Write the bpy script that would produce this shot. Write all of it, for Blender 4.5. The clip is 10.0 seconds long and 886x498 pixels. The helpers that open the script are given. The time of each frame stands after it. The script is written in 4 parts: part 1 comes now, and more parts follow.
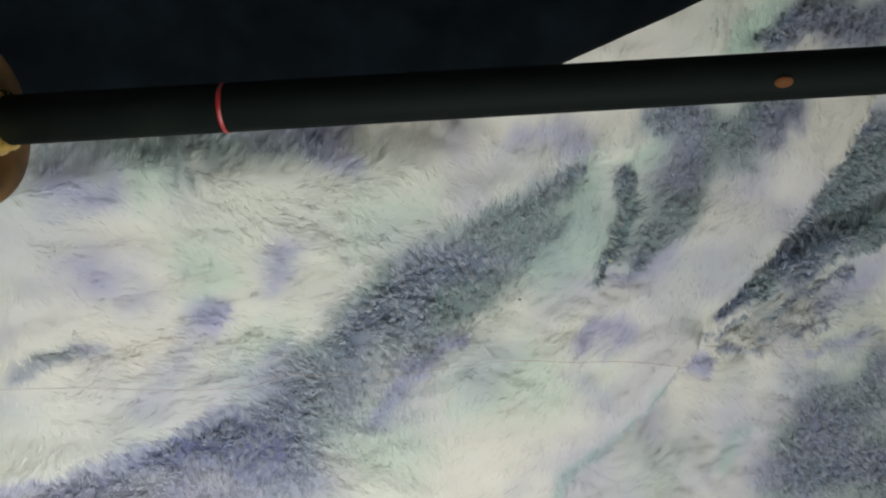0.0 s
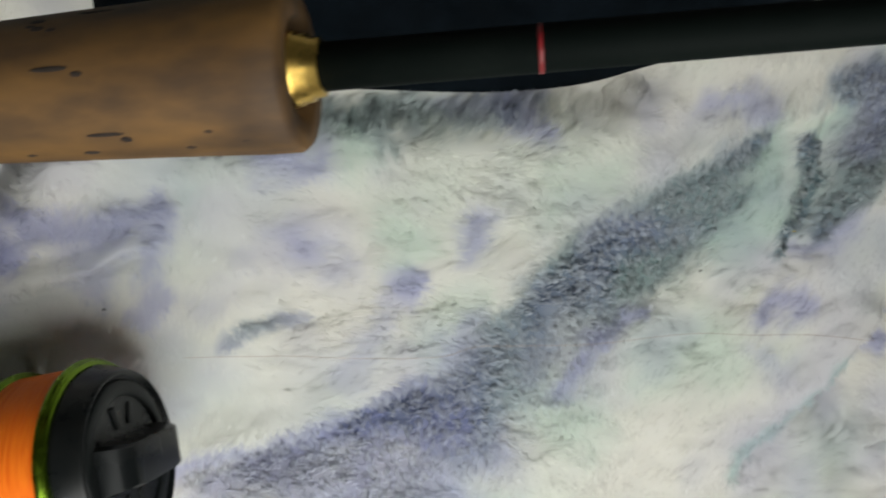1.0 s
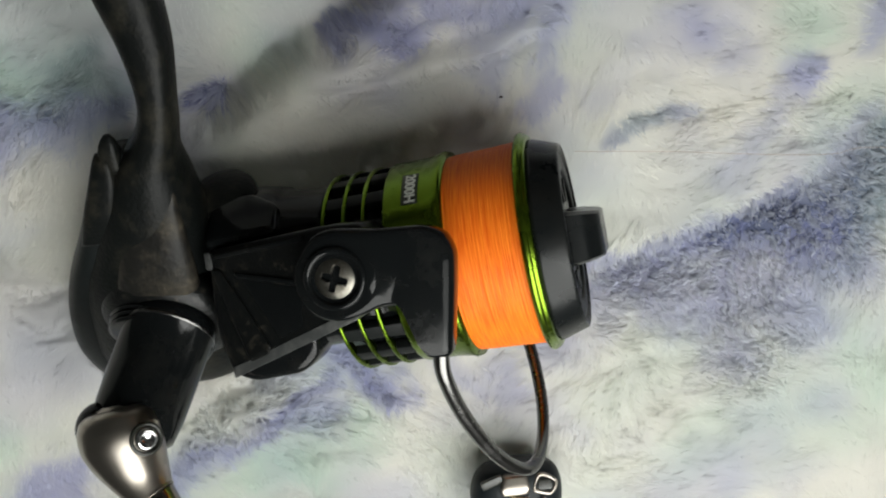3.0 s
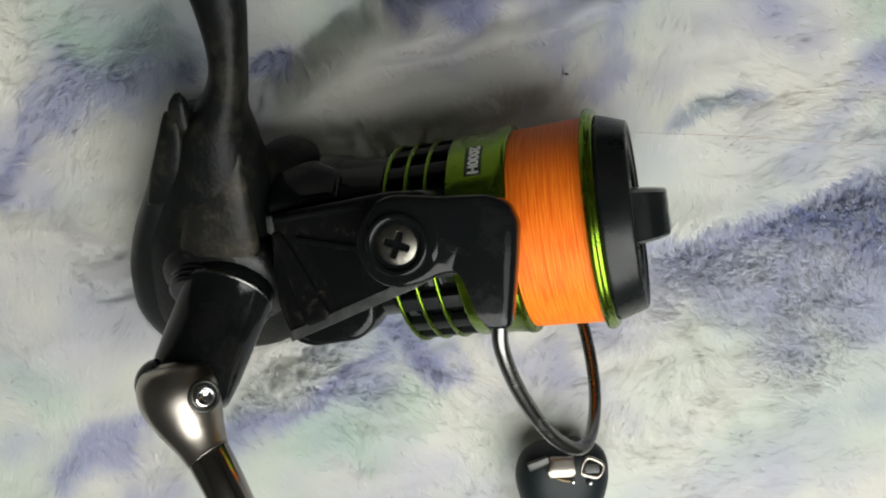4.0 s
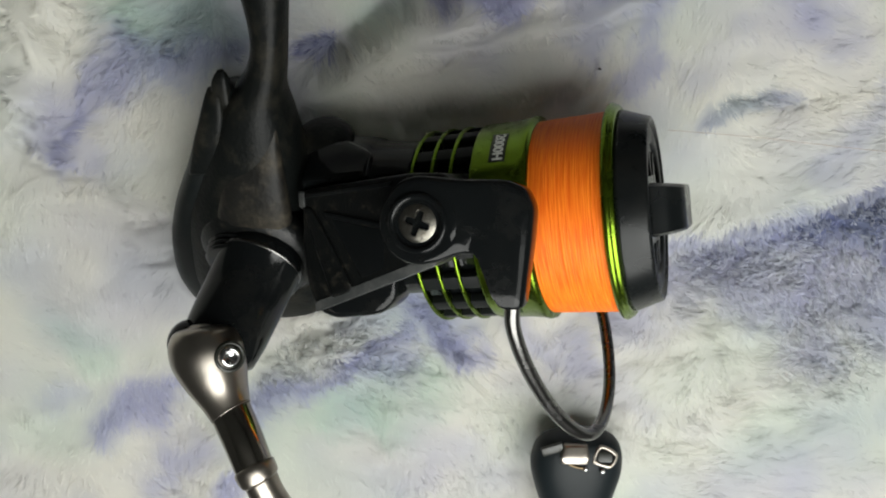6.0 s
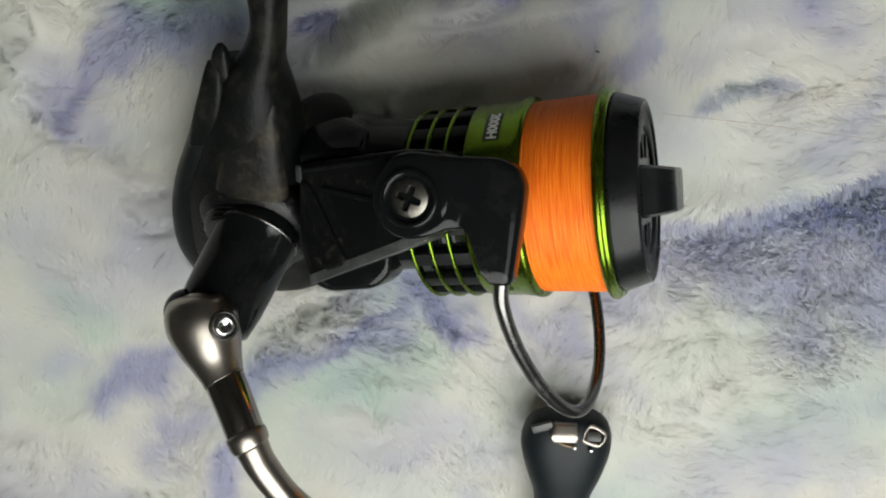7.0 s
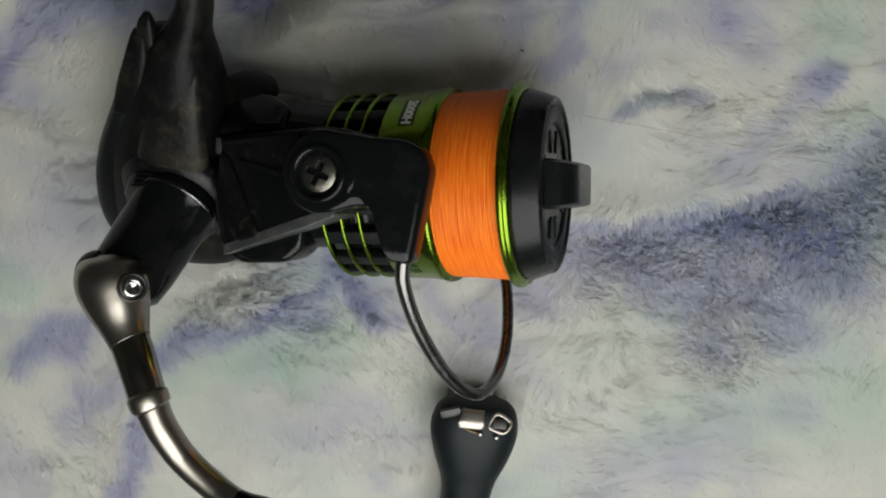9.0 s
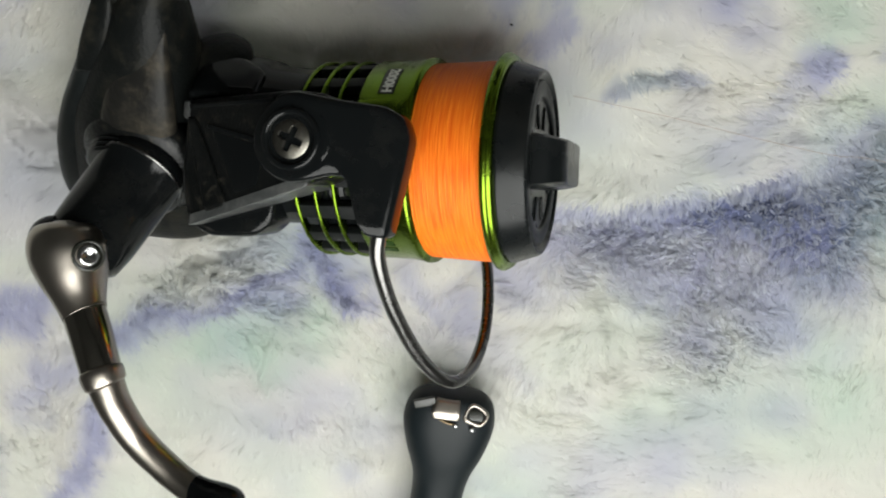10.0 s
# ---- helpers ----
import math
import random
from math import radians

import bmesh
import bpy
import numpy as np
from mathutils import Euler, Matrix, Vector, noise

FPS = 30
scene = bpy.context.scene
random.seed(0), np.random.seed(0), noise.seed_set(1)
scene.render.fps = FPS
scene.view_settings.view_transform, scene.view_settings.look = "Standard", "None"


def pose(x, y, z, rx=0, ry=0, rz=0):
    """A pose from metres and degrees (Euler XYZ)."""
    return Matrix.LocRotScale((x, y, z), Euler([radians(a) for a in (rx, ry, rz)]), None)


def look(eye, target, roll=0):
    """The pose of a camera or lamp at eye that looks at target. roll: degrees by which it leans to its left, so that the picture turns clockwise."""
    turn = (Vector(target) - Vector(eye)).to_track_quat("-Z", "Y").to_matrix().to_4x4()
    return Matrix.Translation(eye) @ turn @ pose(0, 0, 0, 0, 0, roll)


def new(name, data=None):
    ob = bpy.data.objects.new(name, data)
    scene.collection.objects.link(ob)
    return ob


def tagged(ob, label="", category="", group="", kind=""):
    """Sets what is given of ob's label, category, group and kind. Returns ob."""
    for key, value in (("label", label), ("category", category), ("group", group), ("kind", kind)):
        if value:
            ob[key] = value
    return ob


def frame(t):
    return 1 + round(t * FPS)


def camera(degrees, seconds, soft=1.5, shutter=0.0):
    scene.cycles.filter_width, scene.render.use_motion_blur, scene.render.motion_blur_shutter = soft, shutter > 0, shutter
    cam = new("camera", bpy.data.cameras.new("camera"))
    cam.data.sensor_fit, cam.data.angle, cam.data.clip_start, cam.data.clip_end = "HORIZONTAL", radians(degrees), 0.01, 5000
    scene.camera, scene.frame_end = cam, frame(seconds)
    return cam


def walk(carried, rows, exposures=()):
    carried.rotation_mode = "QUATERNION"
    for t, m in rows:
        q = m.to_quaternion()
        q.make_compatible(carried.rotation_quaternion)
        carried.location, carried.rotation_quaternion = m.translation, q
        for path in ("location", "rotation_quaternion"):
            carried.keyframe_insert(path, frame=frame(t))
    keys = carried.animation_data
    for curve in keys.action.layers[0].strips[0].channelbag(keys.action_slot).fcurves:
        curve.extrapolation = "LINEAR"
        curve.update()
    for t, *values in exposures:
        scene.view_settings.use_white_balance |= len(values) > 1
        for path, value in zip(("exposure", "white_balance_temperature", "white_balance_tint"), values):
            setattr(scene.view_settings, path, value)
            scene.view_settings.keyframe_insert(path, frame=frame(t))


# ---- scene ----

# ---------- camera ----------
cam = camera(56.3, 10.0, soft=2.0, shutter=0.25)
ROWS = [
    (0.0, -0.06243, 0.05553, 0.19704, -15.737, -16.958, 2.360),
    (0.5, -0.07293, 0.05415, 0.19657, -14.429, -16.083, 1.898),
    (1.0, -0.09706, 0.04621, 0.18967, -15.068, -13.754, 0.818),
    (1.5, -0.12760, 0.03568, 0.17917, -14.645, -12.641, -0.766),
    (2.0, -0.14820, 0.02766, 0.17917, -14.865, -11.456, -1.813),
    (2.5, -0.16145, 0.01951, 0.17410, -18.358, -10.440, -1.611),
    (4.0, -0.17294, 0.01037, 0.17406, -20.410, -5.801, -0.054),
    (4.5, -0.16974, 0.00948, 0.17535, -20.188, -3.974, 1.068),
    (5.0, -0.16788, 0.00977, 0.17905, -19.809, -2.895, 1.511),
    (5.5, -0.16806, 0.01009, 0.18021, -20.254, -2.077, 1.706),
    (7.0, -0.16426, 0.00943, 0.18375, -21.837, -0.113, 2.763),
    (7.5, -0.16065, 0.00184, 0.18680, -22.188, -0.082, 4.904),
    (8.0, -0.15571, 0.00750, 0.18953, -21.502, 0.324, 5.152),
    (8.5, -0.15810, 0.00716, 0.17501, -20.950, -0.817, 5.849),
    (9.0, -0.15263, 0.00759, 0.19068, -21.371, -0.865, 7.029),
    (9.5, -0.15186, 0.00353, 0.19113, -22.033, 0.274, 7.596),
    (10.0, -0.15086, 0.00047, 0.18415, -21.337, -1.349, 9.175),
]
EXPOSURES = [(0.0, 0.22), (0.5, 0.36), (1.0, 0.26), (1.5, 0.1), (2.0, 0.06), (2.5, 0.2), (4.0, 0.28), (4.5, 0.3), (5.5, 0.26), (7.0, 0.1), (8.0, 0.0), (8.5, 0.06), (9.0, -0.36), (9.5, -0.22), (10.0, 0.28)]
walk(cam, [(t, pose(x, y, z, rx, ry, rz)) for t, x, y, z, rx, ry, rz in ROWS], EXPOSURES)

# ---------- light: a ceiling panel and an added near lamp in a plain bedroom ------
world = bpy.data.worlds.new("room_air")
world.use_nodes = True
world.node_tree.nodes["Background"].inputs[0].default_value = (0.9, 0.95, 1.0, 1)
world.node_tree.nodes["Background"].inputs[1].default_value = 0.03
scene.world = world


def area_lamp(name, shape, size, power, colour, at, target):
    data = bpy.data.lights.new(name, "AREA")
    data.shape, data.size, data.energy, data.color = shape, size, power, colour
    ob = new(name, data)
    ob.matrix_world = look(at, target)


# unseen lamp added low over the bed, for its brightness fall-off
area_lamp("near_key_light", "DISK", 0.38, 1.95, (0.985, 1.0, 0.96), (-0.085, -0.195, 0.300), (-0.1, -0.14, 0.0))
area_lamp("ceiling_panel_light", "SQUARE", 1.1, 10.0, (0.98, 1.0, 0.96), (0.50, -0.15, 1.88), (0.0, -0.05, 0.0))

# ---------- materials ----------


def principled(name):
    m = bpy.data.materials.new(name)
    m.use_nodes = True
    return m, m.node_tree.nodes, m.node_tree.links, m.node_tree.nodes["Principled BSDF"]


def surface(name, base, second, rough, metal=0.0, scale=60.0, fine=900.0, bump=0.05, wear=0.5, rough2=None, coat=0.0, spec=0.5):
    """A material with two scales of variation: wear patches and fine grain. Sizes go by object space, in metres."""
    m, n, l, p = principled(name)
    co = n.new("ShaderNodeTexCoord")
    big = n.new("ShaderNodeTexNoise")
    big.inputs["Scale"].default_value, big.inputs["Detail"].default_value = scale, 6
    big.inputs["Roughness"].default_value = 0.65
    small = n.new("ShaderNodeTexNoise")
    small.inputs["Scale"].default_value, small.inputs["Detail"].default_value = fine, 3
    l.new(co.outputs["Object"], big.inputs["Vector"])
    l.new(co.outputs["Object"], small.inputs["Vector"])
    ramp = n.new("ShaderNodeMapRange")
    ramp.inputs["From Min"].default_value, ramp.inputs["From Max"].default_value = 0.62 - 0.3 * wear, 0.78 - 0.1 * wear
    l.new(big.outputs["Fac"], ramp.inputs["Value"])
    mul = n.new("ShaderNodeMath")
    mul.operation = "MULTIPLY"
    mul2 = n.new("ShaderNodeMapRange")
    mul2.inputs["From Min"].default_value, mul2.inputs["From Max"].default_value = 0.3, 0.7
    mul2.inputs["To Min"].default_value = 0.35
    l.new(small.outputs["Fac"], mul2.inputs["Value"])
    l.new(ramp.outputs[0], mul.inputs[0])
    l.new(mul2.outputs[0], mul.inputs[1])
    mix = n.new("ShaderNodeMix")
    mix.data_type = "RGBA"
    mix.inputs[6].default_value, mix.inputs[7].default_value = (*base, 1), (*second, 1)
    l.new(mul.outputs[0], mix.inputs[0])
    l.new(mix.outputs[2], p.inputs["Base Color"])
    rr = n.new("ShaderNodeMapRange")
    rr.inputs["To Min"].default_value, rr.inputs["To Max"].default_value = rough, rough + 0.25 if rough2 is None else rough2
    l.new(mul.outputs[0], rr.inputs["Value"])
    l.new(rr.outputs[0], p.inputs["Roughness"])
    p.inputs["Metallic"].default_value = metal
    p.inputs["Specular IOR Level"].default_value = spec
    p.inputs["Coat Weight"].default_value = coat
    p.inputs["Coat Roughness"].default_value = 0.12
    b = n.new("ShaderNodeBump")
    b.inputs["Strength"].default_value, b.inputs["Distance"].default_value = bump, 0.0004
    l.new(small.outputs["Fac"], b.inputs["Height"])
    l.new(b.outputs[0], p.inputs["Normal"])
    return m


GLOSS = surface("gloss_black_plastic", (0.004, 0.0047, 0.005), (0.011, 0.011, 0.010), 0.10, scale=90, bump=0.03, spec=0.2, rough2=0.24)
SATIN = surface("satin_black_plastic", (0.0045, 0.0055, 0.0058), (0.012, 0.012, 0.011), 0.27, scale=90, fine=1800, bump=0.05, spec=0.22, rough2=0.38)
BODY = surface("worn_black_reel_body", (0.0035, 0.0042, 0.004), (0.026, 0.0235, 0.017), 0.40, scale=150, fine=1300, bump=0.3, wear=0.42, rough2=0.52, spec=0.12)
SCUFFED = surface("speckled_scuffed_graphite", (0.004, 0.0045, 0.0045), (0.05, 0.044, 0.033), 0.28, scale=520, fine=1900, bump=0.3, wear=0.24, rough2=0.55, spec=0.22)
DUSTY = surface("dusty_black_graphite", (0.008, 0.0078, 0.007), (0.055, 0.047, 0.034), 0.42, scale=140, fine=1000, bump=0.3, wear=0.58, rough2=0.55, spec=0.15)
DULL = surface("matt_black_plastic", (0.006, 0.0075, 0.0075), (0.015, 0.0155, 0.015), 0.38, scale=80, bump=0.08, spec=0.16)
RUBBER = surface("black_rubber", (0.006, 0.009, 0.0105), (0.013, 0.016, 0.017), 0.42, scale=60, fine=2200, bump=0.08, spec=0.2)
GUNMETAL = surface("smoked_chrome", (0.36, 0.325, 0.285), (0.27, 0.24, 0.21), 0.28, 1.0, scale=50, bump=0.03, rough2=0.36)
HOOD_METAL = surface("brushed_smoked_metal", (0.15, 0.115, 0.068), (0.09, 0.068, 0.04), 0.36, 1.0, scale=60, bump=0.05, rough2=0.55)
# grey of rubbed edges; on the arm's rim it paints in lamp sheen
WORN_SHEEN_EDGE = surface("worn_sheen_edge", (0.035, 0.037, 0.037), (0.11, 0.11, 0.105), 0.3, scale=260, fine=1600, bump=0.2, wear=0.6, spec=0.6)
STEEL = surface("worn_screw_steel", (0.22, 0.21, 0.185), (0.06, 0.05, 0.035), 0.28, 1.0, scale=400, fine=2500, bump=0.2, wear=0.8)
WIRE = surface("polished_wire", (0.17, 0.165, 0.16), (0.10, 0.10, 0.10), 0.22, 1.0, scale=120, bump=0.02)
GREEN = surface("green_anodised_metal", (0.145, 0.23, 0.018), (0.08, 0.13, 0.011), 0.24, 1.0, scale=120, bump=0.03, wear=0.4)
BRASS = surface("brass_ring", (0.72, 0.47, 0.12), (0.4, 0.25, 0.06), 0.25, 1.0, scale=200)
CHROME = surface("bright_chrome", (0.6, 0.6, 0.6), (0.3, 0.3, 0.3), 0.12, 1.0, scale=200)
BLANK = surface("black_rod_blank", (0.003, 0.0045, 0.004), (0.006, 0.008, 0.007), 0.6, scale=60, bump=0.02, spec=0.03)
RED = surface("red_thread", (0.17, 0.008, 0.010), (0.1, 0.01, 0.01), 0.4, scale=300)
COPPER = surface("copper_thread", (0.07, 0.03, 0.012), (0.05, 0.02, 0.01), 0.8, scale=300, spec=0.05)
WHITE_INK = surface("white_ink", (0.75, 0.76, 0.70), (0.6, 0.6, 0.55), 0.4, scale=300)
DARK_INK = surface("black_ink", (0.008, 0.009, 0.006), (0.02, 0.02, 0.015), 0.3, scale=300)
SHADE_INK = surface("dark_green_ink", (0.03, 0.07, 0.01), (0.03, 0.05, 0.01), 0.35, 0.5, scale=300)
NAVY_CLOTH = surface("navy_black_cloth", (0.0010, 0.0020, 0.0030), (0.004, 0.0066, 0.0095), 0.8, scale=55, fine=2600, bump=0.5, wear=0.6, spec=0.03)
PLASTER = surface("painted_plaster", (0.58, 0.59, 0.58), (0.5, 0.51, 0.5), 0.8, scale=3, fine=60)
LINE_TAN = surface("pale_fishing_line", (0.42, 0.33, 0.27), (0.4, 0.3, 0.25), 0.4, scale=50)


def cork():
    m, n, l, p = principled("cork")
    co = n.new("ShaderNodeTexCoord")
    a = n.new("ShaderNodeTexNoise")
    a.inputs["Scale"].default_value, a.inputs["Detail"].default_value = 130, 7
    v = n.new("ShaderNodeTexVoronoi")
    v.inputs["Scale"].default_value = 420
    mp = n.new("ShaderNodeMapping")
    mp.inputs["Scale"].default_value = (0.45, 1.0, 1.0)
    l.new(co.outputs["Object"], mp.inputs["Vector"])
    l.new(mp.outputs[0], a.inputs["Vector"])
    l.new(mp.outputs[0], v.inputs["Vector"])
    r = n.new("ShaderNodeValToRGB")
    e = r.color_ramp.elements
    # browns below cork's own tone, with the shade over the grip painted in
    e[0].position, e[0].color = 0.30, (0.040, 0.018, 0.0035, 1)
    e[1].position, e[1].color = 0.70, (0.145, 0.070, 0.013, 1)
    l.new(a.outputs["Fac"], r.inputs[0])
    mix = n.new("ShaderNodeMix")
    mix.data_type, mix.blend_type = "RGBA", "MULTIPLY"
    mix.inputs[0].default_value = 0.35
    l.new(r.outputs[0], mix.inputs[6])
    l.new(v.outputs["Distance"], mix.inputs[7])
    l.new(mix.outputs[2], p.inputs["Base Color"])
    p.inputs["Roughness"].default_value = 0.75
    b = n.new("ShaderNodeBump")
    b.inputs["Strength"].default_value, b.inputs["Distance"].default_value = 0.5, 0.0005
    l.new(a.outputs["Fac"], b.inputs["Height"])
    l.new(b.outputs[0], p.inputs["Normal"])
    return m


CORK = cork()
CORK_PIT = surface("dark_cork_pit", (0.012, 0.006, 0.003), (0.008, 0.004, 0.002), 0.9, scale=300)


def wound_line():
    m, n, l, p = principled("orange_braided_line")
    co = n.new("ShaderNodeTexCoord")
    mp = n.new("ShaderNodeMapping")
    mp.inputs["Scale"].default_value = (9.0, 0.35, 0.35)
    a = n.new("ShaderNodeTexNoise")
    a.inputs["Scale"].default_value, a.inputs["Detail"].default_value = 420, 5
    l.new(co.outputs["Object"], mp.inputs["Vector"])
    l.new(mp.outputs[0], a.inputs["Vector"])
    r = n.new("ShaderNodeValToRGB")
    e = r.color_ramp.elements
    e[0].position, e[0].color = 0.32, (0.72, 0.105, 0.005, 1)
    e[1].position, e[1].color = 0.68, (0.88, 0.22, 0.016, 1)
    l.new(a.outputs["Fac"], r.inputs[0])
    l.new(r.outputs[0], p.inputs["Base Color"])
    p.inputs["Roughness"].default_value = 0.45
    p.inputs["Specular IOR Level"].default_value = 0.18
    b = n.new("ShaderNodeBump")
    b.inputs["Strength"].default_value, b.inputs["Distance"].default_value = 0.6, 0.0002
    l.new(a.outputs["Fac"], b.inputs["Height"])
    l.new(b.outputs[0], p.inputs["Normal"])
    return m


ORANGE = wound_line()


def plush():
    """Fibres shade by the lie of the nap, and let some light through."""
    m, n, l, p = principled("dyed_plush")
    at = n.new("ShaderNodeAttribute")
    at.attribute_name = "dye"
    lie = n.new("ShaderNodeAttribute")
    lie.attribute_name = "lie"
    l.new(at.outputs["Color"], p.inputs["Base Color"])
    l.new(lie.outputs["Vector"], p.inputs["Normal"])
    p.inputs["Roughness"].default_value = 0.7
    p.inputs["Specular IOR Level"].default_value = 0.2
    p.inputs["Sheen Weight"].default_value = 0.2
    p.inputs["Sheen Roughness"].default_value = 0.4
    thin = n.new("ShaderNodeBsdfTranslucent")
    l.new(at.outputs["Color"], thin.inputs["Color"])
    mix = n.new("ShaderNodeMixShader")
    mix.inputs[0].default_value = 0.62
    l.new(p.outputs[0], mix.inputs[1])
    l.new(thin.outputs[0], mix.inputs[2])
    l.new(mix.outputs[0], n["Material Output"].inputs["Surface"])
    return m


PLUSH = plush()

# ---------- mesh helpers ----------


def finish(bm, name, material, smooth=True):
    bmesh.ops.recalc_face_normals(bm, faces=bm.faces)
    me = bpy.data.meshes.new(name)
    bm.to_mesh(me)
    bm.free()
    for f in me.polygons:
        f.use_smooth = smooth
    me.materials.append(material)
    return me


def part(name, bm, material, parent, label="", smooth=True):
    ob = new(name, finish(bm, name, material, smooth))
    ob.parent = parent
    if label:
        tagged(ob, label)
    return ob


def sharp(bm, degrees=35):
    """Marks hard edges so that smooth shading keeps them."""
    for e in bm.edges:
        if len(e.link_faces) == 2 and e.calc_face_angle(0) > radians(degrees):
            e.smooth = False
    return bm


def lathe(profile, seg=96, centre=(0, 0, 0), axis=(1, 0, 0), closed=True):
    """Turns (along, radius) pairs round an axis."""
    bm = bmesh.new()
    ax = Vector(axis).normalized()
    u = ax.cross(Vector((0, 0, 1)) if abs(ax.z) < 0.9 else Vector((0, 1, 0))).normalized()
    v = ax.cross(u)
    rings = []
    for a, r in profile:
        base = Vector(centre) + ax * a
        if r < 1e-6:
            rings.append([bm.verts.new(base)])
        else:
            rings.append([bm.verts.new(base + (u * math.cos(2 * math.pi * k / seg) + v * math.sin(2 * math.pi * k / seg)) * r) for k in range(seg)])
    for p, q in zip(rings, rings[1:]):
        for k in range(seg):
            k2 = (k + 1) % seg
            vs = [p[k % len(p)], p[k2 % len(p)], q[k2 % len(q)], q[k % len(q)]]
            vs = list(dict.fromkeys(vs))
            if len(vs) > 2:
                bm.faces.new(vs)
    if closed:
        for ring in (rings[0], rings[-1]):
            if len(ring) > 2:
                bm.faces.new(ring)
    return sharp(bm, 40)


def spline(points, n):
    """n samples of a Catmull-Rom curve through rows of numbers."""
    p = np.array(points, float)
    p = np.vstack([2 * p[0] - p[1], p, 2 * p[-1] - p[-2]])
    out = []
    for t in np.linspace(0, len(p) - 3 - 1e-9, n):
        i = int(t)
        f = t - i
        a, b, c, d = p[i:i + 4]
        out.append(0.5 * (2 * b + (c - a) * f + (2 * a - 5 * b + 4 * c - d) * f * f + (3 * b - a - 3 * c + d) * f ** 3))
    return np.array(out)


def tube(points, n=60, seg=20, flat=1.0):
    """A round bar through (x, y, z, radius) rows."""
    rows = spline(points, n)
    bm = bmesh.new()
    rings, up = [], None
    for i, row in enumerate(rows):
        c = Vector(row[:3])
        d = Vector(rows[min(i + 1, n - 1)][:3] - rows[max(i - 1, 0)][:3]).normalized()
        if up is None:
            up = d.orthogonal().normalized()
        up = (up - d * up.dot(d)).normalized()
        side = d.cross(up)
        rings.append([bm.verts.new(c + (up * math.cos(a) + side * math.sin(a) * flat) * max(row[3], 1e-5)) for a in [2 * math.pi * k / seg for k in range(seg)]])
    for p, q in zip(rings, rings[1:]):
        for k in range(seg):
            bm.faces.new((p[k], p[(k + 1) % seg], q[(k + 1) % seg], q[k]))
    bm.faces.new(rings[0])
    bm.faces.new(rings[-1])
    return sharp(bm, 50)


def loft(rows, n=60, seg=40, power=2.6):
    """Superellipse sections stacked along y: rows of (y, x low, x high, half depth in z, z centre)."""
    bm = bmesh.new()
    rings = []
    for y, x0, x1, w, zc in spline(rows, n):
        cx, rx = (x0 + x1) / 2, max((x1 - x0) / 2, 1e-4)
        ring = []
        for k in range(seg):
            c, s = math.cos(2 * math.pi * k / seg), math.sin(2 * math.pi * k / seg)
            ring.append(bm.verts.new((cx + rx * math.copysign(abs(c) ** (2 / power), c), y, zc + w * math.copysign(abs(s) ** (2 / power), s))))
        rings.append(ring)
    for p, q in zip(rings, rings[1:]):
        for k in range(seg):
            bm.faces.new((p[k], p[(k + 1) % seg], q[(k + 1) % seg], q[k]))
    bm.faces.new(rings[0])
    bm.faces.new(rings[-1])
    return sharp(bm, 50)


def rounded(points, turns=6, r=1.0):
    """Rounds the corners of a flat outline."""
    out, n = [], len(points)
    for i in range(n):
        a, b, c = (Vector(points[(i + k) % n]) for k in (-1, 0, 1))
        d1, d2 = a - b, c - b
        k = min(r, d1.length * 0.45, d2.length * 0.45)
        p, q = b + d1.normalized() * k, b + d2.normalized() * k
        for j in range(turns + 1):
            f = j / turns
            out.append(p.lerp(b, f).lerp(b.lerp(q, f), f))
    return out


PHI = radians(46)
OUT = Vector((0, math.cos(PHI), math.sin(PHI)))
ACROSS = Vector((0, -math.sin(PHI), math.cos(PHI)))


def slab(outline, top, low, edge=0.8, mm=0.001):
    """A plate with a rounded upper edge over an outline of (x, across); top and low give its heights at x."""
    bm = bmesh.new()
    c = sum((Vector(p) for p in outline), Vector((0, 0))) / len(outline)
    rings = []
    for inset, drop in ((0, None), (0, edge), (edge * 0.3, edge * 0.3), (edge, 0.0), (edge * 2.2, -edge * 0.12)):
        ring = []
        for p in outline:
            v = Vector(p)
            d = c - v
            v2 = v + d.normalized() * min(inset, d.length * 0.8)
            h = low(v2.x) if drop is None else top(v2.x) - drop
            q = Vector((v2.x, 0, 0)) + OUT * h + ACROSS * v2.y
            ring.append(bm.verts.new(q * mm))
        rings.append(ring)
    for p, q in zip(rings, rings[1:]):
        for k in range(len(p)):
            k2 = (k + 1) % len(p)
            bm.faces.new((p[k], p[k2], q[k2], q[k]))
    bm.faces.new(rings[0])
    bmesh.ops.triangulate(bm, faces=[bm.faces.new(rings[-1])])
    return sharp(bm, 45)


def boxed(size, at, turn=None, bevel=0.0004):
    bm = bmesh.new()
    bmesh.ops.create_cube(bm, size=1)
    bmesh.ops.scale(bm, vec=size, verts=bm.verts)
    bmesh.ops.bevel(bm, geom=bm.edges[:], offset=bevel, segments=2, profile=0.6, affect="EDGES")
    if turn:
        bmesh.ops.transform(bm, matrix=turn, verts=bm.verts)
    bmesh.ops.translate(bm, vec=at, verts=bm.verts)
    return sharp(bm, 50)


def lump(radii, at, turn=None):
    bm = bmesh.new()
    bmesh.ops.create_uvsphere(bm, u_segments=32, v_segments=20, radius=1)
    bmesh.ops.scale(bm, vec=radii, verts=bm.verts)
    if turn:
        bmesh.ops.transform(bm, matrix=turn, verts=bm.verts)
    bmesh.ops.translate(bm, vec=at, verts=bm.verts)
    return bm


def mm(rows):
    return [tuple(v * 0.001 for v in r) for r in rows]


# ---------- blanket: folds, print and pile ----------
rng = np.random.default_rng(7)


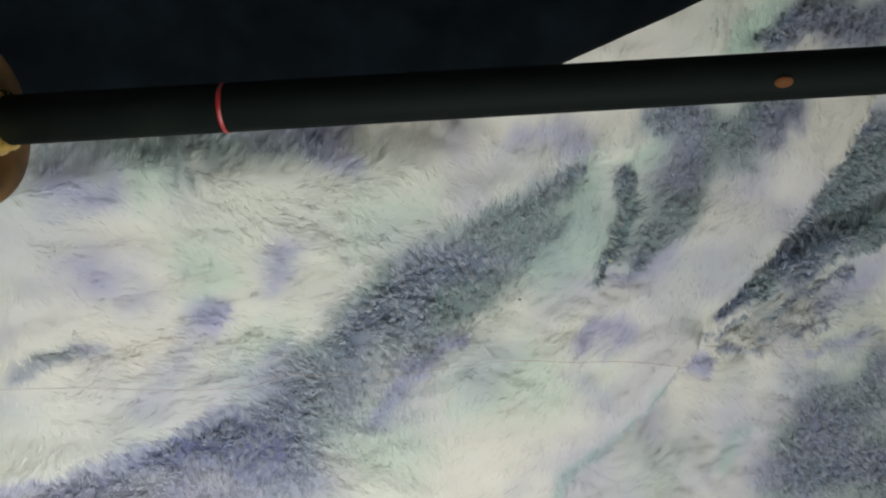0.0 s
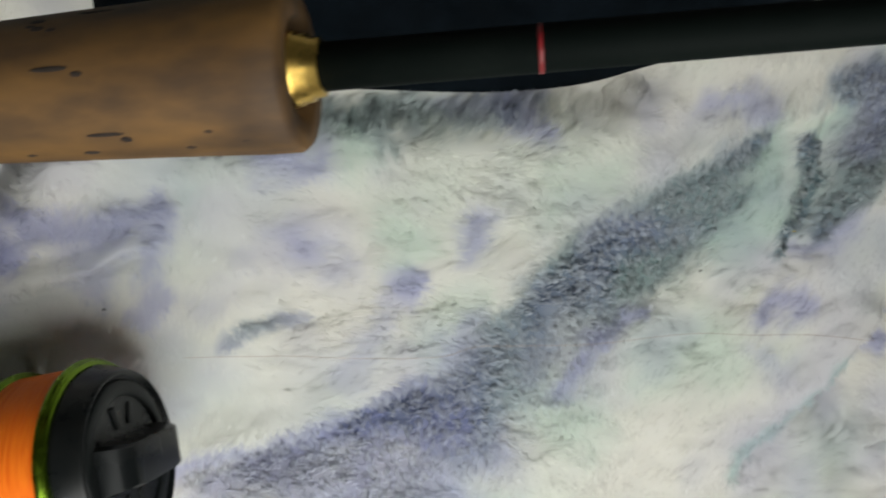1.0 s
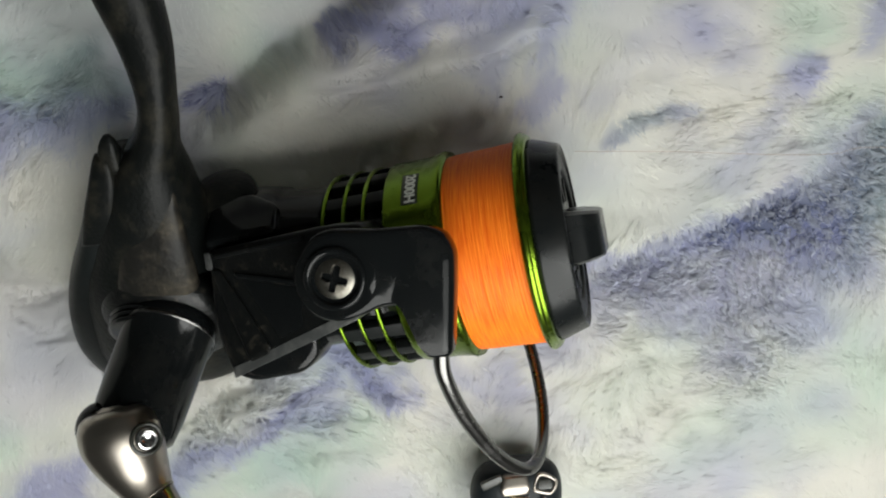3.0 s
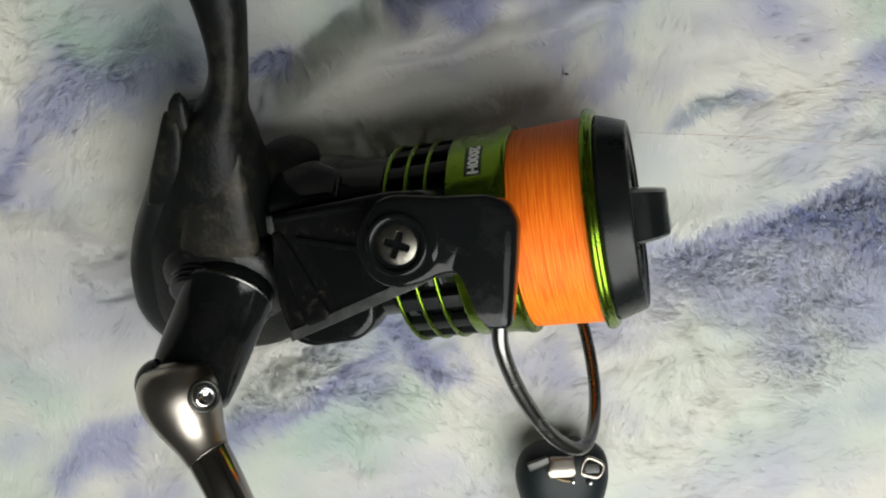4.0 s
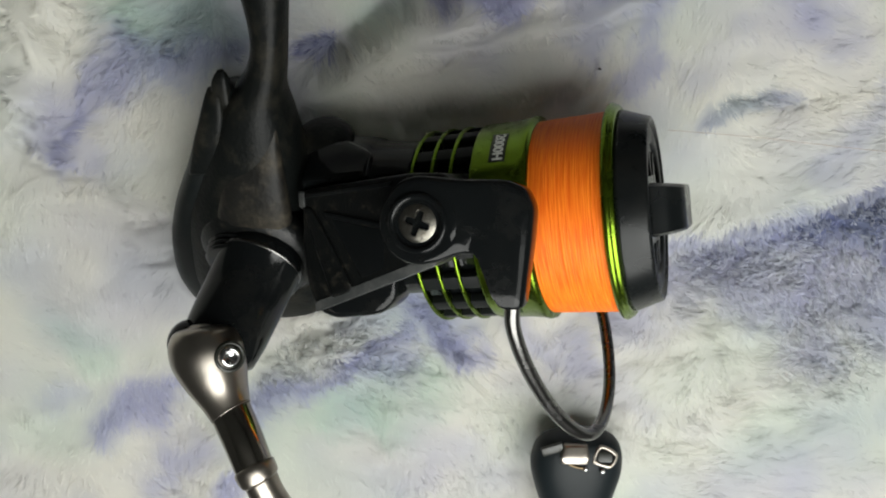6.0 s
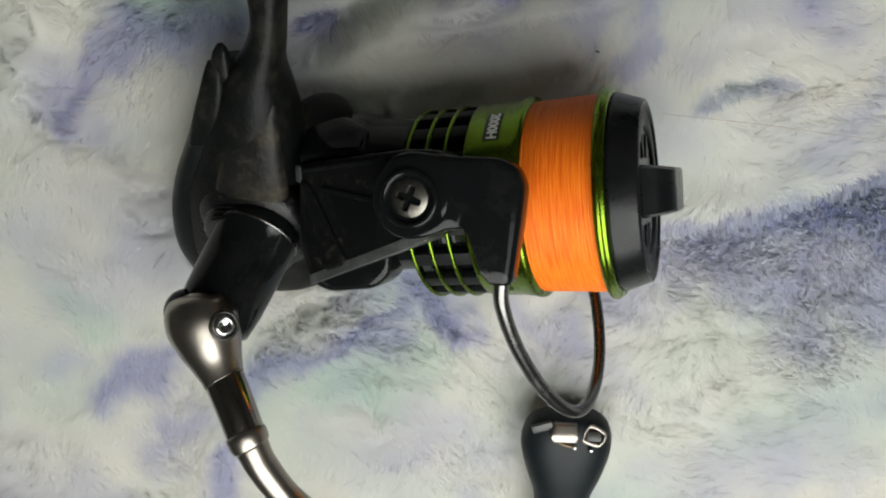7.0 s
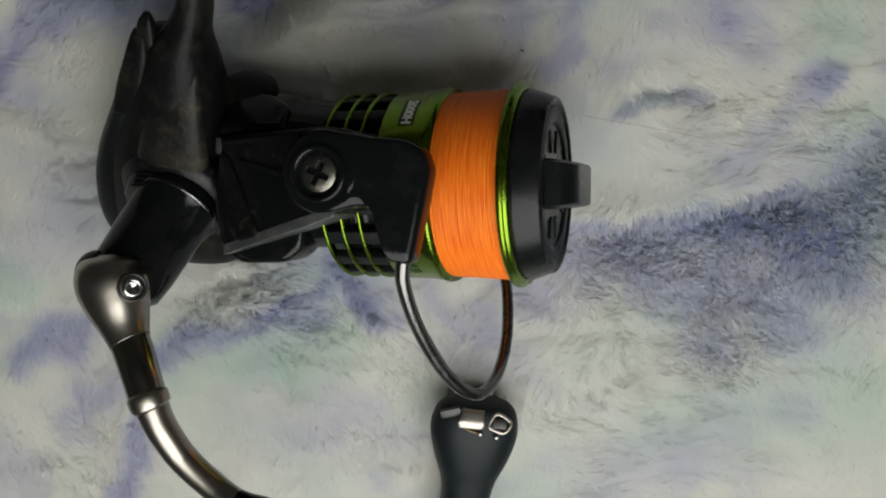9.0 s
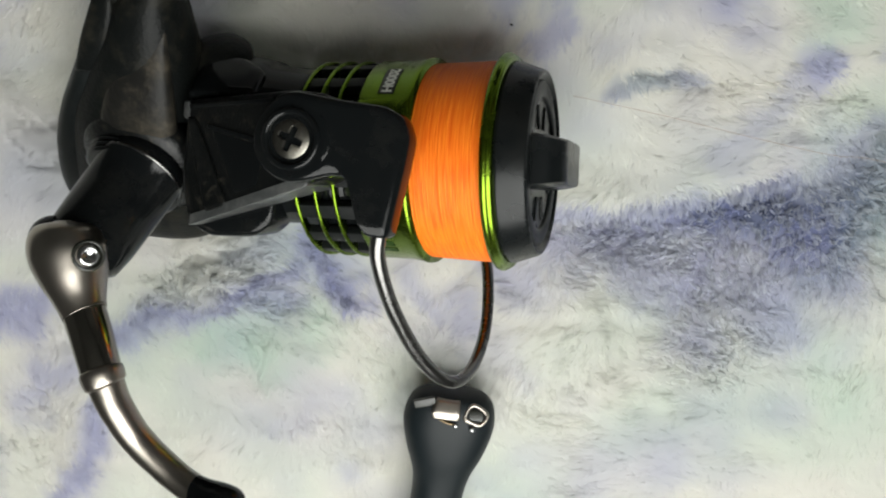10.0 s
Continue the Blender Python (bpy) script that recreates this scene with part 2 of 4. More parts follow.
def grid_noise(x, y, size, seed):
    """Smooth noise from -1 to 1 over arrays, with cells of that size."""
    table = np.random.default_rng(seed).uniform(-1, 1, (256, 256))
    u, v = x / size + 1000.5, y / size + 1000.5
    i, j = np.floor(u).astype(int), np.floor(v).astype(int)
    f, g = u - i, v - j
    f, g = f * f * (3 - 2 * f), g * g * (3 - 2 * g)
    at = lambda a, b: table[a % 256, b % 256]
    return (at(i, j) * (1 - f) + at(i + 1, j) * f) * (1 - g) + (at(i, j + 1) * (1 - f) + at(i + 1, j + 1) * f) * g


def beside(x, y, points):
    """How far each place lies from a smooth line: to its right (+) or left (-), and the share of the line passed."""
    rows = spline(points, 5 * len(points))
    best = np.full(x.shape, 1e9)
    d, s = np.zeros(x.shape), np.zeros(x.shape)
    for k, (p, q) in enumerate(zip(rows, rows[1:])):
        tx, ty = q[0] - p[0], q[1] - p[1]
        ln = math.hypot(tx, ty) + 1e-12
        f = np.clip(((x - p[0]) * tx + (y - p[1]) * ty) / ln ** 2, 0, 1)
        ex, ey = x - p[0] - f * tx, y - p[1] - f * ty
        r = ex * ex + ey * ey
        nearer = r < best
        best = np.where(nearer, r, best)
        d = np.where(nearer, np.sign(ex * ty - ey * tx) * np.sqrt(r), d)
        s = np.where(nearer, (k + f) / (len(rows) - 1), s)
    return d, s


def folded(x, y, points, drop, width, back=0.05, lip=0.0, taper=0.18):
    """A step down to the right of a line, soft over width, rising again further off; lip swells its upper edge."""
    d, s = beside(x, y, points)
    d = d + 0.0016 * grid_noise(x, y, 0.012, 11) + 0.0006 * grid_noise(x, y, 0.003, 12)
    ends = np.clip(np.minimum(s, 1 - s) / taper, 0, 1)
    ends = ends * ends * (3 - 2 * ends)
    side = 0.5 + 0.5 * np.tanh(d / width)
    return ends * (lip * np.exp(-((d + 0.004) / 0.006) ** 2) - drop * side * np.exp(-np.clip(d, 0, None) / back))


def parting(x, y, points, deep):
    """A parting in the pile with a soft swell beside it."""
    d, s = beside(x, y, points)
    d = d + 0.0013 * grid_noise(x, y, 0.006, 71)
    ends = np.clip(np.minimum(s, 1 - s) / 0.25, 0, 1)
    return deep * ends * (0.8 * np.exp(-((d + 0.0026) / 0.0026) ** 2) - np.exp(-(d / 0.0011) ** 2))


def mound(x, y, cx, cy, sx, sy, h, turn=0.0):
    c, s = math.cos(radians(turn)), math.sin(radians(turn))
    u, v = (x - cx) * c + (y - cy) * s, -(x - cx) * s + (y - cy) * c
    return h * np.exp(-(u / sx) ** 2 - (v / sy) ** 2)


def height(x, y):
    z = 0.0024 * grid_noise(x, y, 0.045, 3) + 0.0011 * grid_noise(x, y, 0.016, 4)
    # the long fold that the rod lies over, and the blanket's layers beyond it
    z = z + folded(x, y, [(-0.122, 0.042), (-0.133, 0.026), (-0.139, 0.020), (-0.146, 0.012), (-0.154, 0.005), (-0.167, -0.004), (-0.182, -0.015), (-0.205, -0.026)], 0.017, 0.0042, 0.030, 0.0015, 0.12)
    z = z + folded(x, y, [(0.032, -0.086), (0.067, -0.053), (0.077, -0.040), (0.088, -0.026), (0.108, -0.002), (0.121, 0.019), (0.134, 0.041), (0.150, 0.070)], 0.016, 0.0010, 0.05, 0.002)
    z = z + folded(x, y, [(0.165, 0.012), (0.143, 0.002), (0.118, -0.009), (0.091, -0.028), (0.083, -0.036)], 0.007, 0.0022, 0.007, 0.002)
    z = z + folded(x, y, [(-0.110, -0.066), (-0.096, -0.059), (-0.069, -0.048), (-0.048, -0.035), (-0.034, -0.022), (-0.021, -0.009), (-0.010, -0.001), (0.017, 0.013), (0.043, 0.023), (0.062, 0.029)], 0.0075, 0.0026, 0.035, 0.0012, 0.12)
    z = z + folded(x, y, [(0.049, -0.020), (0.052, -0.005), (0.057, 0.009), (0.058, 0.020), (0.057, 0.034)], 0.0035, 0.0016, 0.011, 0.0006)
    z = z + folded(x, y, [(-0.125, -0.064), (-0.102, -0.0575), (-0.085, -0.052), (-0.070, -0.046), (-0.052, -0.036)], 0.0028, 0.0028, 0.03, 0.0006)
    z = z + folded(x, y, [(-0.262, -0.045), (-0.248, -0.020), (-0.243, 0.004), (-0.244, 0.030)], 0.004, 0.003, 0.03, 0.0008)
    # a soft brow over the hollow in which the spool lies
    z = z + folded(x, y, [(-0.198, -0.030), (-0.175, -0.0270), (-0.150, -0.0245), (-0.120, -0.021)], 0.007, 0.0020, 0.06, 0.0008)
    # the blanket falls away under the rod
    z = z + folded(x, y, [(0.020, 0.034), (-0.020, 0.0275), (-0.070, 0.0245), (-0.118, 0.0215)], 0.009, 0.0055, 0.05, 0.0008)
    for line in ([(-0.172, -0.012), (-0.158, -0.011), (-0.146, -0.006), (-0.135, -0.003)], [(-0.160, -0.017), (-0.140, -0.012), (-0.125, -0.006), (-0.114, -0.003)], [(-0.176, -0.021), (-0.165, -0.018), (-0.150, -0.014)]):
        z = z + parting(x, y, line, 0.0016)
    for line in ([(-0.240, -0.050), (-0.231, -0.056), (-0.224, -0.052)], [(-0.238, -0.060), (-0.230, -0.064), (-0.222, -0.061)], [(-0.262, 0.010), (-0.252, 0.000), (-0.247, -0.012)], [(-0.266, -0.002), (-0.256, -0.010), (-0.250, -0.022)], [(0.100, -0.034), (0.116, -0.024), (0.134, -0.018)], [(0.104, -0.044), (0.120, -0.035), (0.140, -0.030)], [(0.096, -0.041), (0.104, -0.040), (0.112, -0.046)], [(-0.268, -0.018), (-0.258, -0.026), (-0.250, -0.036)], [(-0.262, -0.030), (-0.252, -0.040), (-0.243, -0.044)], [(-0.226, -0.066), (-0.218, -0.074), (-0.206, -0.076)], [(-0.198, -0.084), (-0.190, -0.080), (-0.180, -0.082)], [(-0.196, -0.092), (-0.184, -0.090), (-0.172, -0.093)]):
        z = z + parting(x, y, line, 0.0020)
    z = z + 0.00045 * grid_noise(x * 0.5 + y, y - 0.5 * x, 0.0055, 72)
    z = z - mound(x, y, -0.140, -0.045, 0.05, 0.022, 0.004, 10)
    return z - 0.003


def slope(x, y):
    """The upward normal of the blanket at places."""
    e = 0.001
    z = height(x, y)
    return np.stack([-(height(x + e, y) - z) / e, -(height(x, y + e) - z) / e, np.ones(len(x))], -1)


VIOLET, MINT, SLATE, CLEAN, CURLED = 0, 1, 2, 3, 4
strokes = []


def stroke(kind, strength, *points):
    """A brushed patch of dye, in places painted shade, along (x, y, half width) points."""
    strokes.append((kind, strength, points))


stroke(SLATE, 0.88, (-0.0200, -0.0230, 0.0100), (-0.0050, -0.0120, 0.0118), (0.0120, -0.0030, 0.0136), (0.0260, 0.0080, 0.0090), (0.0400, 0.0180, 0.0039))
stroke(SLATE, 0.66, (0.0160, -0.0100, 0.0072), (0.0340, 0.0020, 0.0043))
stroke(SLATE, 0.73, (-0.0700, -0.0540, 0.0054), (-0.0510, -0.0490, 0.0090), (-0.0360, -0.0390, 0.0093), (-0.0240, -0.0280, 0.0090))
stroke(VIOLET, 0.69, (-0.0390, -0.0600, 0.0090), (-0.0500, -0.0620, 0.0090))
stroke(VIOLET, 0.80, (-0.0830, -0.0570, 0.0061), (-0.0590, -0.0560, 0.0090), (-0.0420, -0.0510, 0.0090))
stroke(CURLED, 0.88, (-0.0120, -0.0270, 0.0126), (0.0190, -0.0130, 0.0108))
stroke(CURLED, 0.88, (-0.0500, -0.0580, 0.0144), (-0.0210, -0.0490, 0.0144))
stroke(MINT, 0.77, (-0.0120, -0.0180, 0.0090), (0.0120, -0.0100, 0.0090))
stroke(MINT, 1.10, (0.0430, 0.0170, 0.0090), (0.0450, 0.0020, 0.0108), (0.0350, -0.0060, 0.0108))
# painted shade, following the crease beside the mint patch
stroke(SLATE, 1.04, (0.0580, 0.0200, 0.0018), (0.0570, 0.0090, 0.0025), (0.0520, -0.0050, 0.0025), (0.0500, -0.0150, 0.0014))
stroke(SLATE, 0.88, (0.0620, 0.0320, 0.0061), (0.0830, 0.0330, 0.0061), (0.1020, 0.0360, 0.0054))
stroke(SLATE, 0.86, (0.0740, 0.0220, 0.0097), (0.0670, 0.0060, 0.0079), (0.0590, -0.0070, 0.0039))
stroke(SLATE, 0.55, (0.0900, 0.0260, 0.0072))
stroke(VIOLET, 0.57, (0.0570, -0.0120, 0.0032), (0.0700, -0.0060, 0.0054))
# navy dye of the valley, deepened to paint the fold's shade
stroke(SLATE, 1.16, (0.1460, 0.0230, 0.0133), (0.1400, 0.0050, 0.0111), (0.1250, -0.0100, 0.0072), (0.1050, -0.0200, 0.0036), (0.0960, -0.0280, 0.0014))
# painted shade: a dark strip along the foot of the fold
stroke(SLATE, 1.21, (0.1480, 0.0000, 0.0043), (0.1220, -0.0100, 0.0039), (0.0940, -0.0290, 0.0022))
stroke(VIOLET, 0.52, (0.1350, -0.0290, 0.0043), (0.1500, -0.0150, 0.0072))
stroke(SLATE, 0.86, (0.1280, -0.0890, 0.0108), (0.1400, -0.0700, 0.0161), (0.1560, -0.0550, 0.0126))
stroke(SLATE, 0.88, (0.1650, -0.0860, 0.0161), (0.1370, -0.0880, 0.0126))
stroke(MINT, 0.88, (0.1040, -0.0780, 0.0039), (0.1090, -0.0700, 0.0039))
stroke(MINT, 1.10, (0.0720, -0.0480, 0.0029), (0.0570, -0.0650, 0.0025), (0.0430, -0.0770, 0.0022))
stroke(VIOLET, 0.69, (0.0800, -0.0410, 0.0032), (0.0900, -0.0480, 0.0029))
stroke(VIOLET, 0.69, (-0.0130, -0.0470, 0.0039), (-0.0110, -0.0380, 0.0039), (-0.0030, -0.0310, 0.0036), (0.0090, -0.0290, 0.0025))
stroke(VIOLET, 0.63, (0.0460, -0.0300, 0.0036), (0.0570, -0.0290, 0.0047))
stroke(VIOLET, 0.52, (0.0350, 0.0280, 0.0054), (0.0210, 0.0300, 0.0036))
stroke(VIOLET, 0.34, (0.0500, -0.0500, 0.0054), (0.0470, -0.0420, 0.0043))
stroke(VIOLET, 0.71, (-0.0860, -0.0020, 0.0072))
stroke(VIOLET, 0.71, (-0.0610, -0.0170, 0.0054), (-0.0550, -0.0150, 0.0025))
stroke(VIOLET, 0.57, (-0.0420, 0.0020, 0.0043), (-0.0420, -0.0070, 0.0036))
stroke(VIOLET, 0.34, (-0.0790, -0.0100, 0.0047))
stroke(SLATE, 0.62, (-0.1030, -0.0270, 0.0022), (-0.0950, -0.0250, 0.0029), (-0.0870, -0.0220, 0.0022))
stroke(VIOLET, 0.34, (-0.0680, -0.0250, 0.0047), (-0.0740, -0.0370, 0.0054))
stroke(VIOLET, 0.25, (-0.0610, -0.0350, 0.0054), (-0.0530, -0.0340, 0.0036))
# slate streak painting in the darkness beneath the rod
stroke(SLATE, 0.61, (-0.0940, 0.0270, 0.0036), (-0.0660, 0.0250, 0.0043), (-0.0380, 0.0260, 0.0043), (-0.0220, 0.0280, 0.0029))
stroke(VIOLET, 0.57, (-0.0330, 0.0240, 0.0036), (-0.0240, 0.0210, 0.0032))
stroke(VIOLET, 0.40, (-0.0790, 0.0170, 0.0043), (-0.0920, 0.0210, 0.0036))
stroke(VIOLET, 0.29, (0.0040, 0.0270, 0.0054))
stroke(MINT, 0.83, (-0.0700, 0.0200, 0.0065))
stroke(MINT, 0.66, (-0.0600, -0.0020, 0.0072), (-0.0620, -0.0090, 0.0054))
stroke(MINT, 0.50, (-0.0210, 0.0070, 0.0090), (-0.0100, 0.0090, 0.0072))
stroke(MINT, 0.66, (-0.0210, -0.0460, 0.0090), (-0.0110, -0.0570, 0.0108))
stroke(MINT, 0.61, (0.0140, -0.0410, 0.0108), (0.0310, -0.0420, 0.0108))
stroke(MINT, 0.44, (-0.0440, -0.0240, 0.0072), (-0.0520, -0.0300, 0.0072))
stroke(MINT, 0.55, (-0.0330, -0.0320, 0.0054), (-0.0210, -0.0290, 0.0054))
stroke(MINT, 0.88, (0.0620, 0.0290, 0.0054), (0.0600, 0.0230, 0.0043))
stroke(SLATE, 0.88, (0.1290, 0.0630, 0.0090), (0.1050, 0.0610, 0.0065), (0.0920, 0.0560, 0.0032))
stroke(MINT, 1.10, (0.0850, 0.0570, 0.0054), (0.0950, 0.0630, 0.0054))
stroke(CLEAN, 0.80, (-0.0970, -0.0150, 0.0083), (-0.0950, -0.0410, 0.0116))
stroke(CLEAN, 0.60, (0.0220, -0.0610, 0.0099), (0.0390, -0.0560, 0.0083))
# four thin strokes put the partings' shade into the colour
stroke(SLATE, 0.88, (0.0970, -0.0340, 0.0007), (0.1170, -0.0270, 0.0013), (0.1430, -0.0170, 0.0013))
stroke(SLATE, 0.77, (0.0960, -0.0410, 0.0007), (0.1160, -0.0370, 0.0009), (0.1360, -0.0340, 0.0009))
stroke(SLATE, 0.77, (0.0840, -0.0360, 0.0007), (0.0980, -0.0380, 0.0011), (0.1130, -0.0410, 0.0009))
stroke(SLATE, 0.77, (0.1160, -0.0220, 0.0007), (0.1360, -0.0120, 0.0011), (0.1490, -0.0050, 0.0011))
stroke(VIOLET, 0.57, (0.1290, -0.0440, 0.0018), (0.1500, -0.0380, 0.0025))
stroke(CURLED, 0.88, (0.1280, -0.0290, 0.0108), (0.1040, -0.0360, 0.0072))
stroke(SLATE, 0.62, (-0.0030, -0.0230, 0.0065), (0.0160, -0.0140, 0.0065))
stroke(SLATE, 0.55, (-0.0440, -0.0560, 0.0090), (-0.0280, -0.0420, 0.0083))
stroke(CURLED, 0.77, (-0.0210, -0.0360, 0.0108), (-0.0030, -0.0260, 0.0090))
stroke(SLATE, 0.55, (0.0800, 0.0280, 0.0072), (0.0970, 0.0320, 0.0054))
stroke(SLATE, 0.66, (0.1480, -0.0750, 0.0144))
stroke(VIOLET, 0.69, (-0.1440, 0.0010, 0.0030), (-0.1330, 0.0000, 0.0040), (-0.1190, 0.0030, 0.0037))
stroke(VIOLET, 0.57, (-0.1160, 0.0010, 0.0037), (-0.1190, -0.0080, 0.0033))
stroke(VIOLET, 0.52, (-0.1210, -0.0170, 0.0027), (-0.1160, -0.0120, 0.0023))
stroke(VIOLET, 0.52, (-0.0800, 0.0180, 0.0040), (-0.0910, 0.0170, 0.0040))
stroke(VIOLET, 0.71, (-0.0970, -0.0650, 0.0067), (-0.0810, -0.0610, 0.0067), (-0.0630, -0.0520, 0.0060), (-0.0570, -0.0470, 0.0040))
stroke(VIOLET, 0.57, (-0.1060, -0.0690, 0.0067), (-0.0480, -0.0750, 0.0100))
stroke(CURLED, 0.99, (-0.0970, -0.0670, 0.0100), (-0.0720, -0.0650, 0.0116), (-0.0420, -0.0560, 0.0116))
stroke(MINT, 0.55, (-0.0610, -0.0020, 0.0067))
stroke(MINT, 0.50, (-0.1100, 0.0090, 0.0067))
stroke(MINT, 0.44, (-0.0150, -0.0470, 0.0083))
stroke(CLEAN, 0.80, (-0.0940, -0.0420, 0.0108), (-0.1050, -0.0490, 0.0061))
stroke(CLEAN, 0.60, (-0.0930, -0.0070, 0.0077))
stroke(VIOLET, 1.15, (-0.1960, -0.0190, 0.0033), (-0.1920, -0.0180, 0.0040), (-0.1900, -0.0160, 0.0020))
stroke(VIOLET, 0.71, (-0.2450, -0.0290, 0.0043), (-0.2310, -0.0170, 0.0056), (-0.2180, -0.0180, 0.0036), (-0.2090, -0.0150, 0.0030))
stroke(VIOLET, 0.52, (-0.2480, -0.0340, 0.0066), (-0.2490, -0.0250, 0.0050))
stroke(VIOLET, 0.40, (-0.2390, -0.0410, 0.0050))
stroke(MINT, 1.10, (-0.2270, -0.0100, 0.0083), (-0.2130, -0.0110, 0.0066))
stroke(SLATE, 0.39, (-0.2120, -0.0090, 0.0040), (-0.2220, -0.0160, 0.0026))
stroke(VIOLET, 0.71, (-0.2490, -0.1160, 0.0033), (-0.2390, -0.1030, 0.0046), (-0.2280, -0.0980, 0.0030), (-0.2190, -0.0910, 0.0023))
stroke(VIOLET, 0.46, (-0.2240, -0.1150, 0.0050), (-0.2300, -0.1200, 0.0050))
stroke(VIOLET, 0.34, (-0.2550, -0.1020, 0.0050))
stroke(VIOLET, 0.86, (-0.1680, -0.0770, 0.0043), (-0.1600, -0.0820, 0.0059), (-0.1540, -0.0900, 0.0036))
stroke(VIOLET, 0.57, (-0.1980, -0.1000, 0.0040), (-0.1870, -0.0930, 0.0043), (-0.1710, -0.0930, 0.0043))
stroke(MINT, 0.77, (-0.1760, -0.1020, 0.0099), (-0.1870, -0.1070, 0.0083))
stroke(CURLED, 0.99, (-0.1870, -0.0830, 0.0099))
stroke(VIOLET, 0.63, (-0.1210, -0.0640, 0.0023), (-0.1040, -0.0590, 0.0036), (-0.0840, -0.0550, 0.0050), (-0.0690, -0.0490, 0.0040), (-0.0550, -0.0420, 0.0043))
stroke(VIOLET, 0.52, (-0.0880, -0.0590, 0.0066), (-0.0770, -0.0570, 0.0050))
stroke(VIOLET, 0.46, (-0.0480, -0.0710, 0.0066), (-0.0610, -0.0680, 0.0056), (-0.0700, -0.0650, 0.0033))
stroke(VIOLET, 0.46, (-0.0710, -0.0770, 0.0050), (-0.0780, -0.0710, 0.0050))
stroke(CURLED, 0.99, (-0.1080, -0.0640, 0.0050), (-0.0830, -0.0620, 0.0083), (-0.0610, -0.0540, 0.0099), (-0.0600, -0.0740, 0.0116))
stroke(VIOLET, 0.40, (-0.0750, -0.0870, 0.0050), (-0.0660, -0.0910, 0.0050))
stroke(VIOLET, 0.46, (-0.1240, -0.0930, 0.0050), (-0.1270, -0.0830, 0.0043))
stroke(VIOLET, 0.46, (-0.1120, -0.0770, 0.0043), (-0.1210, -0.0710, 0.0033))
stroke(VIOLET, 0.23, (-0.1110, -0.0990, 0.0050))
stroke(CLEAN, 1.00, (-0.1000, -0.0870, 0.0091), (-0.0850, -0.0900, 0.0091))
stroke(MINT, 0.50, (-0.0980, -0.0910, 0.0099), (-0.0840, -0.0850, 0.0099))
stroke(MINT, 0.44, (-0.0550, -0.1030, 0.0099), (-0.0800, -0.1130, 0.0099))
stroke(VIOLET, 0.86, (-0.1610, -0.0040, 0.0043), (-0.1500, -0.0020, 0.0036))
stroke(VIOLET, 0.46, (-0.1310, -0.0070, 0.0050), (-0.1300, -0.0120, 0.0033))
stroke(CLEAN, 0.80, (-0.1800, -0.0220, 0.0061), (-0.1610, -0.0190, 0.0061))
stroke(MINT, 0.55, (-0.1780, -0.0070, 0.0066))
stroke(VIOLET, 0.46, (-0.0970, -0.0060, 0.0043), (-0.0830, -0.0030, 0.0056))
stroke(VIOLET, 0.29, (-0.1090, -0.0160, 0.0033), (-0.1000, -0.0120, 0.0033))
stroke(MINT, 0.66, (-0.2530, -0.0830, 0.0083), (-0.2460, -0.0890, 0.0066))
stroke(CLEAN, 0.60, (-0.2500, -0.0660, 0.0076))
stroke(CLEAN, 0.90, (-0.2460, -0.0080, 0.0076), (-0.2490, -0.0220, 0.0061))
stroke(VIOLET, 0.69, (-0.2410, -0.0200, 0.0023), (-0.2430, -0.0290, 0.0026), (-0.2470, -0.0410, 0.0033))
stroke(VIOLET, 0.34, (-0.1760, -0.0800, 0.0050), (-0.1870, -0.0830, 0.0033))
stroke(VIOLET, 0.40, (-0.1410, -0.0800, 0.0050), (-0.1320, -0.0910, 0.0043))
stroke(VIOLET, 0.69, (-0.2100, -0.1050, 0.0043), (-0.1980, -0.0970, 0.0040), (-0.1820, -0.0920, 0.0030), (-0.1690, -0.0850, 0.0027))
stroke(VIOLET, 0.69, (-0.1600, -0.0810, 0.0047), (-0.1570, -0.0850, 0.0033))
stroke(VIOLET, 0.71, (-0.2230, -0.1530, 0.0043), (-0.2190, -0.1380, 0.0040), (-0.2130, -0.1250, 0.0030))
stroke(VIOLET, 0.57, (-0.2360, -0.1090, 0.0050), (-0.2310, -0.1020, 0.0033))
stroke(VIOLET, 0.40, (-0.2340, -0.1320, 0.0043), (-0.2300, -0.1240, 0.0033))
stroke(VIOLET, 0.57, (-0.0760, -0.0790, 0.0050), (-0.0710, -0.0690, 0.0060), (-0.0620, -0.0580, 0.0040))
stroke(VIOLET, 0.46, (-0.0670, -0.0890, 0.0057), (-0.0680, -0.0820, 0.0050))
stroke(VIOLET, 0.21, (-0.0580, -0.1060, 0.0083), (-0.0500, -0.1160, 0.0067))
stroke(VIOLET, 0.40, (-0.0470, -0.0340, 0.0043), (-0.0420, -0.0290, 0.0040))
stroke(VIOLET, 0.25, (-0.1600, -0.1180, 0.0050), (-0.1680, -0.1260, 0.0050))
stroke(VIOLET, 0.29, (-0.1490, -0.1370, 0.0043))
stroke(MINT, 0.77, (-0.1870, -0.1020, 0.0067), (-0.1780, -0.1070, 0.0067))
stroke(MINT, 0.66, (-0.1630, -0.0970, 0.0067))
stroke(MINT, 0.55, (-0.0320, -0.0850, 0.0116), (-0.0220, -0.1010, 0.0100))
stroke(CLEAN, 1.00, (-0.0980, -0.0890, 0.0123), (-0.0900, -0.0970, 0.0092))
stroke(CURLED, 0.88, (-0.0650, -0.0710, 0.0133), (-0.0670, -0.0900, 0.0100))
stroke(CURLED, 0.77, (-0.1950, -0.0880, 0.0067), (-0.2010, -0.0950, 0.0050))
